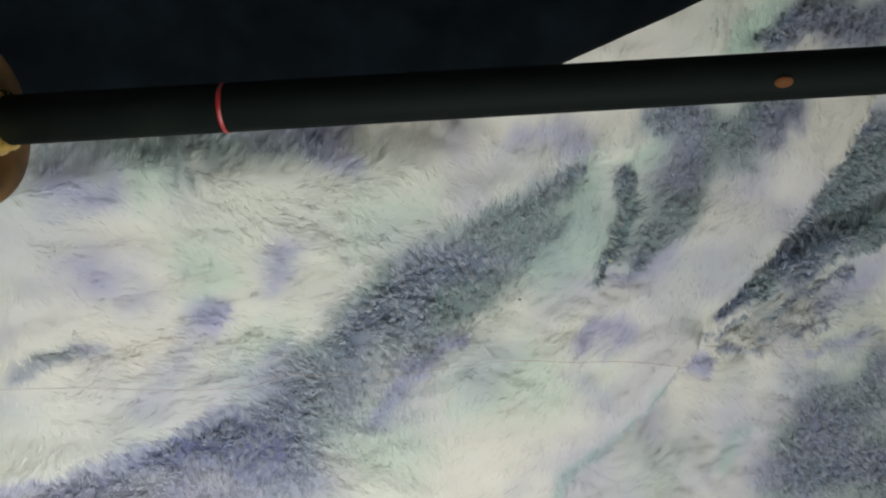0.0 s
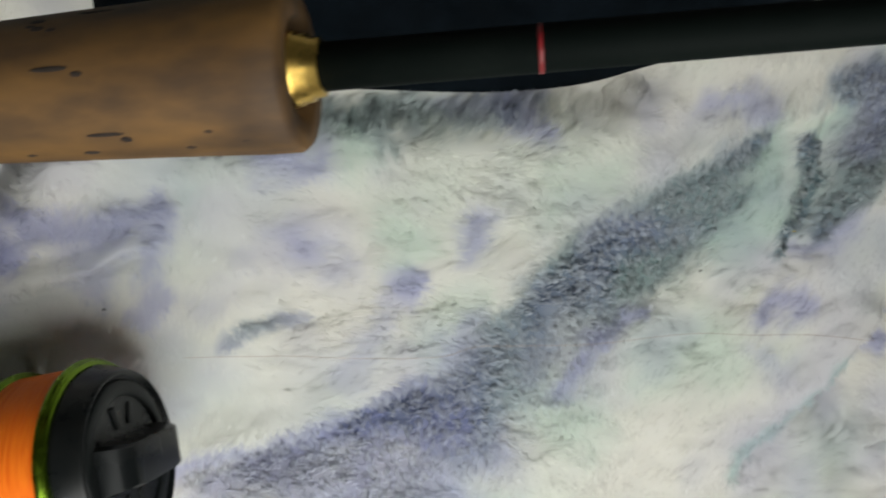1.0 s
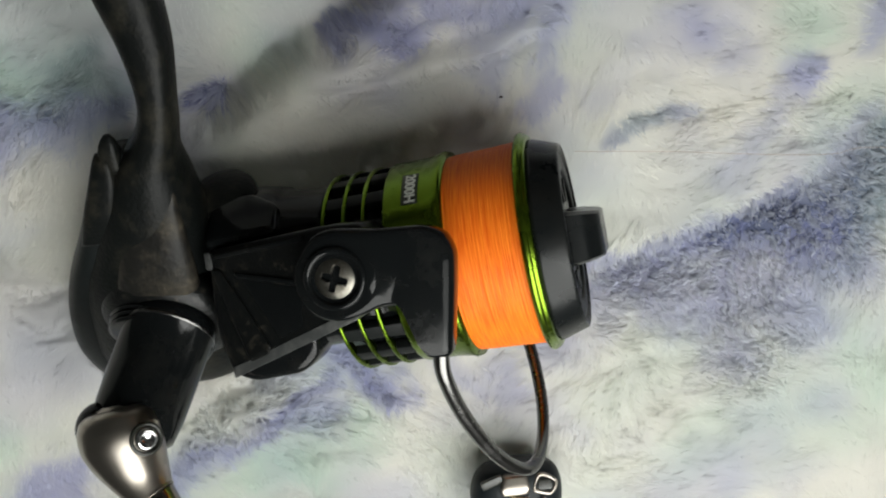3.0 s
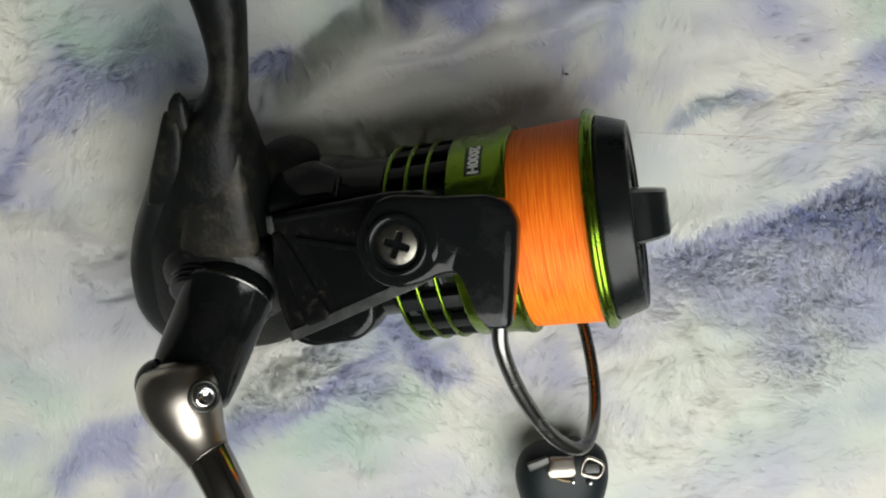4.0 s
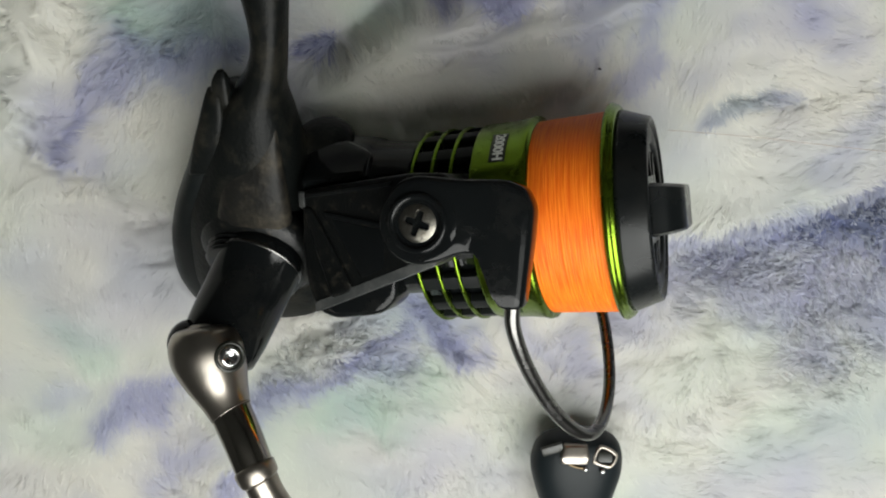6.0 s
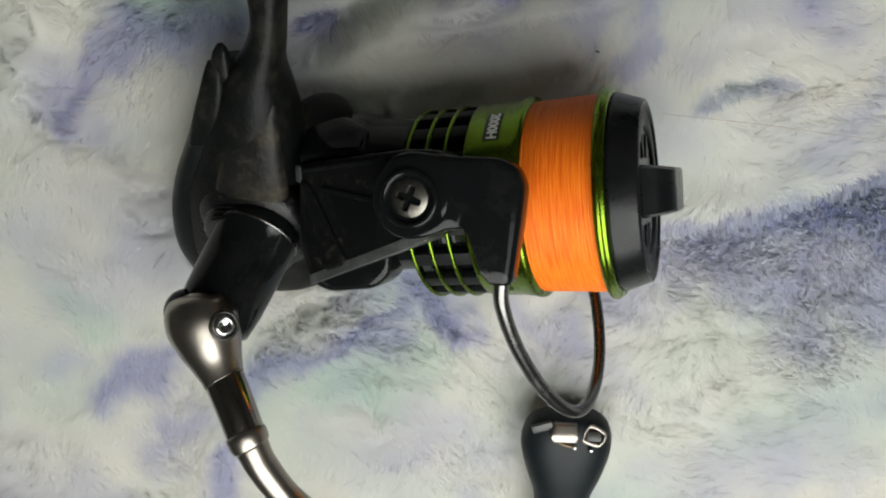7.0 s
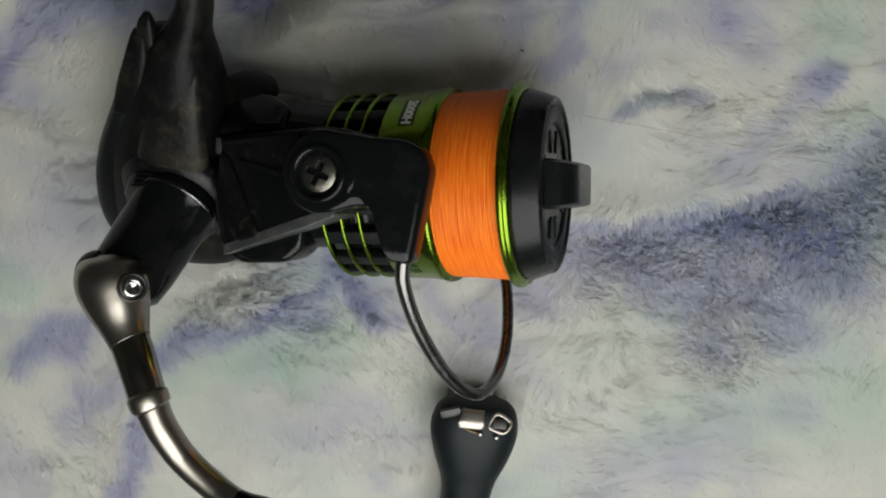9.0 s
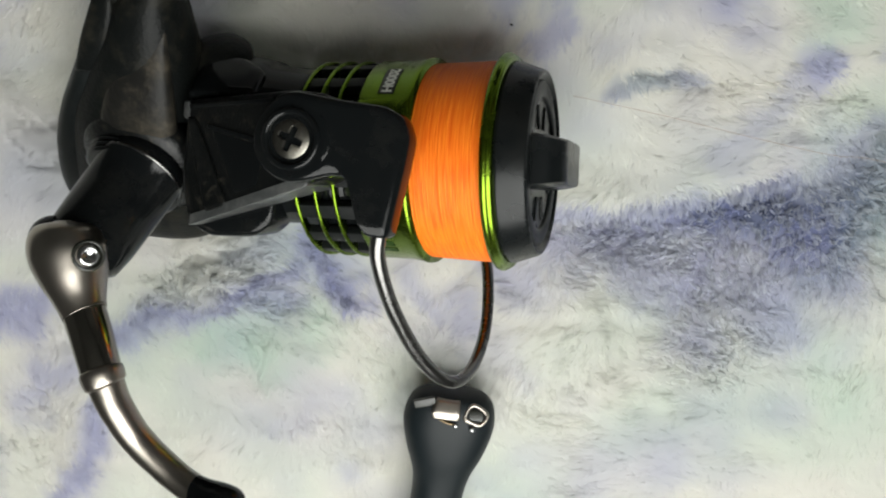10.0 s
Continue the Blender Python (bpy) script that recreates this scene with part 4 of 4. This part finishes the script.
def build_drag_knob(reel):
    cap = part("drag_cap", lathe(mm([(0.9, 12), (1.0, 19.7), (1.8, 19.6), (6.0, 18.1), (6.5, 17.9), (6.7, 17.5), (6.5, 17.1), (5.8, 16.8), (5.6, 16.3), (5.6, 5), (5.6, 0)]), 112), SATIN, reel, "satin black drag cap")
    cap.matrix_basis = LEAN_OUT
    part("face_ring", lathe(mm([(5.3, 12.6), (6.0, 12.7), (6.3, 13.2), (6.3, 15.6), (6.0, 16.1), (5.3, 16.2)]), 96, closed=False), DULL, cap)
    turn = Matrix.Rotation(radians(46), 4, "X")
    bm = bmesh.new()
    outline = rounded([(-13.8, 5.0), (-12.6, 9.6), (-9.2, 12.3), (9.2, 12.3), (12.6, 9.6), (13.8, 5.0)], 6, 3.4)
    rings = []
    for s, w in ((-1, 0.86), (-1, 1.0), (1, 1.0), (1, 0.86)):
        rings.append([bm.verts.new(Vector((5.4 + (p.y - 5.4) * (1 if w == 1 else 0.97), p.x * (w if w < 1 else 1), s * (5.9 if w < 1 else 5.2) * (1 - 0.012 * abs(p.x)) * (1 - 0.3 * ((p.y - 5.4) / 8) ** 2))) * 0.001) for p in outline])
    rings = [rings[0], rings[1], rings[2], rings[3]]
    for a, b in zip(rings, rings[1:]):
        for k in range(len(a)):
            bm.faces.new((a[k], a[(k + 1) % len(a)], b[(k + 1) % len(b)], b[k]))
    bm.faces.new(rings[0]), bm.faces.new(rings[-1])
    bmesh.ops.transform(bm, matrix=turn, verts=bm.verts)
    part("finger_bar", sharp(bm, 40), SATIN, cap, "black raised finger bar")
    for a in (-60, -25, 20, 65, 120, 155, 200, 245):
        t2 = Matrix.Rotation(radians(a), 4, "X")
        part("slot", boxed((0.0004, 0.0045, 0.0016), t2 @ Vector((0.0058, 0.0092, 0)), t2, 0.00015), DULL, cap)


def build_rotor(reel):
    rotor = part("rotor", lathe(mm([(-38.9, 10), (-38.9, 15.4), (-40, 15.8), (-48, 16.2), (-48.4, 16.9), (-52, 17.6), (-56.5, 18.0), (-58.5, 17.2), (-59, 15.6), (-62, 12), (-62, 4)]), 96), GLOSS, reel, "glossy black rotor")
    top = lambda x: 17.3 + (min(x, -33) + 60) * 0.352
    outline = rounded([(-60, -6.6), (-34.5, -8.6), (-27.5, -8.2), (-27.0, 6.4), (-40, 10.6), (-51, 14.6), (-58, 16.8), (-60.5, 9)], 5, 2.0)
    arm = part("rotor_arm", slab(outline, top, lambda x: 12.0), SCUFFED, rotor, "scuffed black rotor arm")
    wedge = rounded([(-59.6, -3.4), (-57.4, -3.0), (-53.0, 4.0), (-48.6, 12.0), (-49.6, 13.2), (-53.4, 14.4), (-57.4, 4.0)], 4, 0.6)
    part("scuffed_panel", slab(wedge, lambda x: top(x) + 0.7, lambda x: top(x) - 1.0, 0.5), SCUFFED, arm, "scuffed speckled panel")
    part("rib", slab(rounded([(-59.4, -5.8), (-38.5, -7.4), (-38.8, -6.4), (-59.2, -4.8)], 3, 0.4), lambda x: top(x) + 0.35, lambda x: top(x) - 1.0, 0.3), GLOSS, arm)
    part("lower_rib", slab(rounded([(-58, 15.4), (-31, 6.0), (-30.4, 7.8), (-57.8, 17.4)], 3, 0.4), lambda x: top(x) + 0.3, lambda x: 13.0, 0.4), WORN_SHEEN_EDGE, arm, "worn grey rim of the arm with painted sheen")
    part("side_chamfer", slab(rounded([(-60.6, -6.4), (-59.2, -6.3), (-59.0, -2.6), (-60.6, -3.2)], 3, 0.4), lambda x: top(x) + 0.5, lambda x: top(x) - 2.0, 0.3), WORN_SHEEN_EDGE, arm, "rubbed grey chamfer")
    window = rounded([(-53.4, -1.0), (-41.6, 1.2), (-40.6, 3.6), (-41.4, 8.6), (-46.6, 10.6)], 4, 0.8)
    part("inset_panel", slab(window, lambda x: top(x) + 0.12, lambda x: top(x) - 1.0, 0.25), GLOSS, arm, "glossy black inset panel")
    part("panel_rib", slab(rounded([(-54.6, -2.2), (-41.0, 0.2), (-41.2, 1.0), (-54.4, -1.2)], 3, 0.3), lambda x: top(x) + 0.55, lambda x: top(x) - 1.0, 0.25), GLOSS, arm)
    horn = slab(rounded([(-61, -5.5), (-53, -6.2), (-47.2, -2.5), (-47.0, 5), (-60.5, 6)], 5, 1.4), lambda x: 18.2, lambda x: 12.0, 1.1)
    bmesh.ops.transform(horn, matrix=Matrix.Rotation(radians(-42), 4, "X"), verts=horn.verts)
    part("rotor_horn", horn, GLOSS, rotor, "glossy black rotor shoulder")
    flare = rounded([(-59.5, 10), (-59.8, 17.6), (-56, 19.4), (-46, 18.6), (-42.5, 15.5), (-42, 9)], 5, 2.0)
    part("arm_flare", slab(flare, lambda x: 14.0, lambda x: 4.0, 1.2), GLOSS, rotor, "glossy black lower rotor shoulder")
    # the opposite arm, below the spool
    low = slab(rounded([(-59, -8), (-20, -7), (-16, -4), (-16, 5), (-20, 8), (-59, 9)], 5, 2.0), lambda x: 18.5 + (min(x, -33) + 60) * 0.2, lambda x: 12.0)
    bmesh.ops.transform(low, matrix=Matrix.Rotation(math.pi, 4, "X"), verts=low.verts)
    part("lower_arm", low, GLOSS, rotor)
    part("collar_lobe", lump((0.0068, 0.0040, 0.0070), (-0.0598, 0.0160, -0.0070)), BODY, rotor)
    return rotor


def build_bail(reel):
    top = lambda x: 31.2 - max(0.0, x + 27) * 0.30
    outline = [(-39.0, -1.2), (-37.8, -5.0), (-35.2, -7.4), (-32.3, -8.0), (-24.8, -7.0), (-17.3, -6.6), (-14.2, -5.0), (-12.9, -1.6), (-13.6, 4.5), (-15.4, 15.8), (-19.4, 15.6), (-21.2, 7.9), (-23.0, 5.9), (-25.5, 5.7), (-30, 7.2), (-33.4, 7.6), (-36.6, 5.6), (-38.5, 2.4)]
    arm = part("bail_arm", slab(rounded(outline, 4, 1.2), top, lambda x: top(x) - 5.0 - max(0.0, -x - 28) * 0.4, 1.0), GLOSS, reel, "glossy black bail arm cover")
    m = Matrix((Vector((1, 0, 0)), ACROSS, OUT)).transposed().to_4x4()
    cup = lathe(mm([(0.0, 5.4), (0.9, 5.2), (1.1, 4.7), (0.9, 4.2), (-0.4, 3.9)]), 72, axis=(0, 0, 1), closed=False)
    m.translation = (Vector((-32.4, 0, 0)) + OUT * 30.9 + ACROSS * 0.2) * 0.001
    bmesh.ops.transform(cup, matrix=m, verts=cup.verts)
    part("screw_rim", cup, GLOSS, arm)
    boss = lathe(mm([(-1.6, 7.2), (-0.2, 7.1), (0.25, 6.7), (0.3, 5.2)]), 72, axis=(0, 0, 1), closed=False)
    bmesh.ops.transform(boss, matrix=m, verts=boss.verts)
    part("screw_boss", boss, GLOSS, arm)
    head = crosshead(0.0035, 0.0011)
    m2 = m @ Matrix.Rotation(radians(22), 4, "Z")
    bmesh.ops.transform(head, matrix=m2, verts=head.verts)
    part("screw", head, STEEL, arm, "worn steel crosshead screw")
    wire = [(-17.5, 9.8, 26.0, 1.5), (-17.6, 6.95, 28.05, 1.45), (-17.9, 2.0, 30.6, 1.4), (-16.4, -9.0, 32.3, 1.4), (-12.9, -22.0, 33.0, 1.4), (-9.0, -30.2, 32.4, 1.35), (-6.2, -34.6, 29.0, 1.3), (-4.6, -37.6, 21.0, 1.3), (-4.4, -37.4, 11.0, 1.3), (-6.0, -33.5, 0.0, 1.3), (-9.5, -28.5, -9.0, 1.3), (-15.0, -21.0, -16.0, 1.3), (-19.0, -16.0, -17.5, 1.3)]
    part("bail_wire", tube(mm(wire), 110, 20), WIRE, reel, "polished smoked metal bail wire")


def build_body(reel):
    rows = [(-27.5, -90.8, -76, 3.5, 0), (-25.5, -95.8, -69, 7, 0), (-20, -98.8, -65, 10, 0), (-10, -99.2, -63, 12, 0), (2, -94.8, -62, 12.5, 0), (12, -89.8, -61.5, 12, 0), (20, -83.3, -61, 10.5, 0), (28, -76.8, -60, 8.5, 0), (34, -72, -59.4, 6.8, -0.3), (39, -66, -57.6, 5.4, -1), (45, -62.2, -55.6, 4.6, -2.2), (53, -61.8, -53.4, 4.6, -5), (61, -63, -52.7, 5, -8), (68, -64.2, -52.8, 6, -11)]
    body = part("body", loft(mm(rows), 110, 48, 2.5), BODY, reel, "scuffed black reel body with its stem")
    part("foot", loft(mm([(65.5, -70, -45, 4.5, -10), (67.0, -86, -30, 5.2, -11.5), (69.0, -94, -22, 5.2, -13), (70.4, -94, -22, 4.4, -13.5)]), 14, 40), GLOSS, reel, "black reel foot in the rod seat")
    part("fairing", loft(mm([(7.5, -79, -65.5, 2.0, 9.6), (9.5, -80.5, -64.0, 3.2, 10.0), (14, -79, -63.0, 3.3, 9.6), (20, -76, -62.2, 3.0, 8.2), (26, -71.8, -61.6, 2.3, 6.0), (32, -68.0, -60.6, 1.4, 3.8)]), 50, 36, 2.6), DUSTY, body, "dusty worn stem fairing")
    part("back_cover", loft(mm([(-26.5, -92.8, -84, 4, 0), (-22, -100.8, -86, 8, 0), (-10, -101.6, -88, 9.5, 0), (2, -97.4, -86, 10, 0), (12, -91.8, -82, 9.5, 0), (22, -84.3, -76, 8, 0), (30, -78.3, -72, 5.5, 0), (37, -71.5, -67, 2.5, 0)]), 60, 40), DULL, body, "dull dark back cover")
    part("side_plate", lathe(mm([(6, 13.5), (10.6, 13.2), (12.2, 11.8), (12.8, 10.0), (13.2, 8.8), (13.2, 6)]), 80, (-0.0735, 0.0024, 0), (-0.06, -0.05, 1)), SCUFFED, body, "scuffed gear side plate")
    part("back_ridge", loft(mm([(22, -82.6, -77.0, 2.0, 6.0), (28, -79.2, -72.8, 2.6, 5.0), (33, -76.0, -70.4, 2.4, 4.0), (37.2, -73.4, -70.0, 1.4, 3.0), (38.4, -72.6, -71.4, 0.4, 2.4)]), 40, 20, 4), BODY, body, "chipped ridge along the back")
    part("chip", loft(mm([(35.0, -72.6, -68.6, 2.0, 2.6), (39.6, -71.2, -68.0, 1.2, 2.0), (41.4, -69.6, -68.4, 0.4, 1.6)]), 12, 14, 4), BODY, body, "jagged broken edge")
    for k in range(3):
        part("shaft_ring", lathe(mm([(12.4 + k * 1.1, 9.2), (12.6 + k * 1.1, 10.6 - 0.3 * k), (13.2 + k * 1.1, 10.6 - 0.3 * k), (13.4 + k * 1.1, 9.2)]), 72, (-0.0728, 0.0024, 0), (-0.16, -0.13, 1)), GLOSS, body)


def build_handle(reel):
    way = Vector((-0.165, -0.13, 1)).normalized()
    base = Vector((-0.0703, 0.0042, 0))
    shaft = part("handle_shaft", lathe(mm([(9, 8.7), (14.4, 8.9), (15.0, 8.85), (15.2, 8.55), (24, 8.4), (31, 8.1), (35.4, 7.5), (36.4, 6.4), (36.6, 4)]), 80, base, way), GLOSS, reel, "glossy black handle shaft")
    part("edge_ring", lathe(mm([(14.3, 8.85), (14.5, 9.02), (14.95, 8.98), (15.1, 8.6)]), 80, base, way, closed=False), WIRE, shaft)
    part("hinge_fork", lump((0.0042, 0.0046, 0.0046), (-0.0800, 0.0034, 0.0350)), GLOSS, reel, "black fold-down hinge")
    arm = part("handle_arm", tube(mm([(-76.7, 6.6, 32.6, 2.0), (-76.6, 6.0, 33.2, 4.9), (-76.3, 4.9, 34.6, 6.6), (-75.6, 2.9, 37.2, 7.1), (-74.0, 0.4, 40.2, 6.2), (-72.3, -1.8, 43.0, 4.9), (-71.0, -3.2, 45.0, 4.15), (-70.5, -3.7, 45.6, 4.05)]), 70, 48), GUNMETAL, reel, "smoked chrome handle arm")
    axis = (0.74, 0.53, 0.42)
    at = (-0.0691, 0.0054, 0.0394)
    part("pin_recess", lathe(mm([(-1.5, 2.9), (0.1, 2.9), (0.35, 2.6), (0.2, 2.25), (-0.6, 2.1)]), 48, at, axis, closed=False), DARK_INK, arm, "dark recess round the hinge pin")
    part("hinge_pin", lathe(mm([(-1.2, 2.0), (0.3, 1.95), (0.75, 1.55), (0.55, 1.1), (-0.1, 0.9), (-0.1, 0)]), 40, at, axis), CHROME, arm, "bright hinge pin")
    part("arm_tube", tube(mm([(-70.7, -3.4, 45.4, 3.85), (-68.0, -6.9, 49.6, 3.75), (-65.9, -10.6, 53.4, 3.6)]), 30, 36), surface("dark_smoked_chrome", (0.30, 0.275, 0.24), (0.2, 0.185, 0.165), 0.13, 1.0, scale=60, rough2=0.2), arm, "darker smoked chrome tube")
    part("arm_collar", tube(mm([(-66.2, -10.1, 52.9, 3.5), (-66.0, -10.4, 53.2, 3.95), (-65.2, -11.9, 54.4, 3.8), (-64.9, -12.4, 54.8, 3.2)]), 16, 36), GUNMETAL, arm)
    part("curved_arm", tube(mm([(-65.3, -11.7, 54.2, 3.3), (-63.4, -15.4, 56.8, 3.1), (-59.6, -21.2, 59.8, 2.9), (-53.9, -25.8, 62.4, 2.8), (-49.1, -27.8, 64.2, 2.75), (-44.0, -28.4, 65.5, 2.9)]), 70, 32), GUNMETAL, arm, "curved smoked chrome arm")
    part("arm_end", tube(mm([(-49.5, -27.6, 64.0, 2.5), (-46.6, -28.2, 64.9, 3.0), (-43.2, -28.6, 65.8, 3.7), (-40.6, -28.9, 66.3, 3.6), (-39.2, -29.1, 66.6, 2.5), (-38.8, -29.1, 66.7, 0.4)]), 30, 32), GLOSS, arm, "black arm end boss")
    part("knob", lathe(mm([(-1, 2.6), (2.4, 2.8), (3.0, 4.6), (4.2, 5.4), (6.5, 5.6), (11, 4.8), (20, 5.4), (27, 8.0), (31, 8.0), (33.5, 5.5), (34.2, 0)]), 48, (-0.0425, -0.0285, 0.0655), way), RUBBER, arm, "black rubber handle knob")


def build_reel():
    reel = new("spinning_reel")
    tagged(reel, "black spinning reel with green spool and orange line, lying on plush", "fishing reel")
    m = REEL_AXES.to_4x4()
    m.translation = REEL_AT
    reel.matrix_world = m
    build_spool(reel)
    build_drag_knob(reel)
    build_rotor(reel)
    build_bail(reel)
    build_body(reel)
    build_handle(reel)
    return reel


build_reel()

# ---------- black grip lying on the blanket ----------


def build_grip():
    grip = new("tool_grip")
    grip.location = (-0.1268, -0.1160, 0.008)
    tagged(grip, "black rubber tool grip with chrome end, lying on the blanket", "tool grip")
    rows = [(13.2, -5.5, 5.5, 3.0, 0.8), (12.2, -8.6, 8.2, 5.0, 0.5), (9.5, -10.8, 10.2, 6.6, 0.2), (4.0, -11.6, 11.0, 7.4, 0), (-3, -9.9, 9.8, 7.2, 0), (-10, -7.4, 7.6, 6.4, 0), (-16, -6.5, 6.8, 6.0, 0), (-26, -6.4, 6.5, 6.0, 0), (-45, -6.8, 6.8, 6.2, 0), (-62, -7.2, 7.2, 6.2, 0), (-66, -5, 5, 4, 0)]
    handle = part("handle", loft(mm(rows), 80, 44, 2.3), RUBBER, grip, "matt black moulded rubber")
    part("clip", loft(mm([(8.8, -5.2, 1.2, 0.7, 6.5), (10.4, -5.6, 1.4, 0.9, 6.2), (12.9, -4.6, 1.0, 0.8, 4.8)]), 14, 28, 5), GUNMETAL, handle, "brushed steel clip")
    # solid black block painting in the slot's inner shade
    part("clip_slot", boxed((0.0052, 0.0022, 0.0012), (-0.0074, 0.0116, 0.0050), Matrix.Rotation(radians(20), 4, "Z"), 0.0004), DARK_INK, handle)
    part("pin", tube(mm([(-3.6, 8.8, 6.8, 0.4), (-1.8, 8.2, 7.2, 0.42), (0.0, 7.9, 7.3, 0.4)]), 12, 12), HOOD_METAL, handle, "small steel pin")
    corners = [(2.6, 9.4), (6.2, 8.4), (7.8, 10.8), (4.2, 12.4)]
    frame_rows = [(x, y, 7.1 - 0.50 * (y - 8.4), 0.5) for x, y in corners + corners[:2]]
    part("eye", tube(mm(frame_rows), 60, 12), GUNMETAL, handle, "square steel eye")
    # solid black block in place of the eye's shaded hole
    part("eye_socket", boxed((0.0036, 0.0026, 0.0010), (0.0052, 0.0103, 0.0060), Matrix.Rotation(radians(-26), 4, "X"), 0.0004), DARK_INK, handle)
    for x, y in ((0.5, 7.7), (4.6, 7.1)):
        part("rivet", lump((0.00065, 0.00065, 0.0005), (x * 0.001, y * 0.001, 0.0075)), CHROME, handle)


build_grip()

# ---------- bits of lint ----------


def build_lint(x, y, material, label):
    z = float(height(np.array([x]), np.array([y]))[0]) + 0.0027
    bm = tube([(x - 0.0004, y, z, 0.00012), (x, y + 0.00012, z + 0.0001, 0.0002), (x + 0.0004, y - 0.0001, z, 0.0001)], 8, 8)
    tagged(new("lint", finish(bm, "lint", material)), label, "lint", "lint on the blanket")


YELLOW = surface("yellow_fluff", (0.55, 0.42, 0.05), (0.4, 0.3, 0.05), 0.8, scale=300)
build_lint(-0.1286, -0.0164, DARK_INK, "tiny black lint speck on the blanket")
build_lint(0.0251, -0.0175, DARK_INK, "tiny black lint speck on the blanket")
build_lint(0.0508, -0.0065, YELLOW, "tiny yellow lint speck on the blanket")

# ---------- loose fishing line across the blanket ----------


def build_line():
    rows = []
    for k in range(60):
        x = -0.112 + 0.27 * k / 59
        y = -0.0302 - 0.040 * (x + 0.105) + 0.0006 * math.sin(40 * x)
        rows.append((x, y, float(height(np.array([x]), np.array([y]))[0]) + 0.0032, 0.000055))
    bm = tube(rows, 160, 6)
    tagged(new("fishing_line", finish(bm, "fishing_line", LINE_TAN)), "thin pale fishing line lying across the blanket", "fishing line")


build_line()
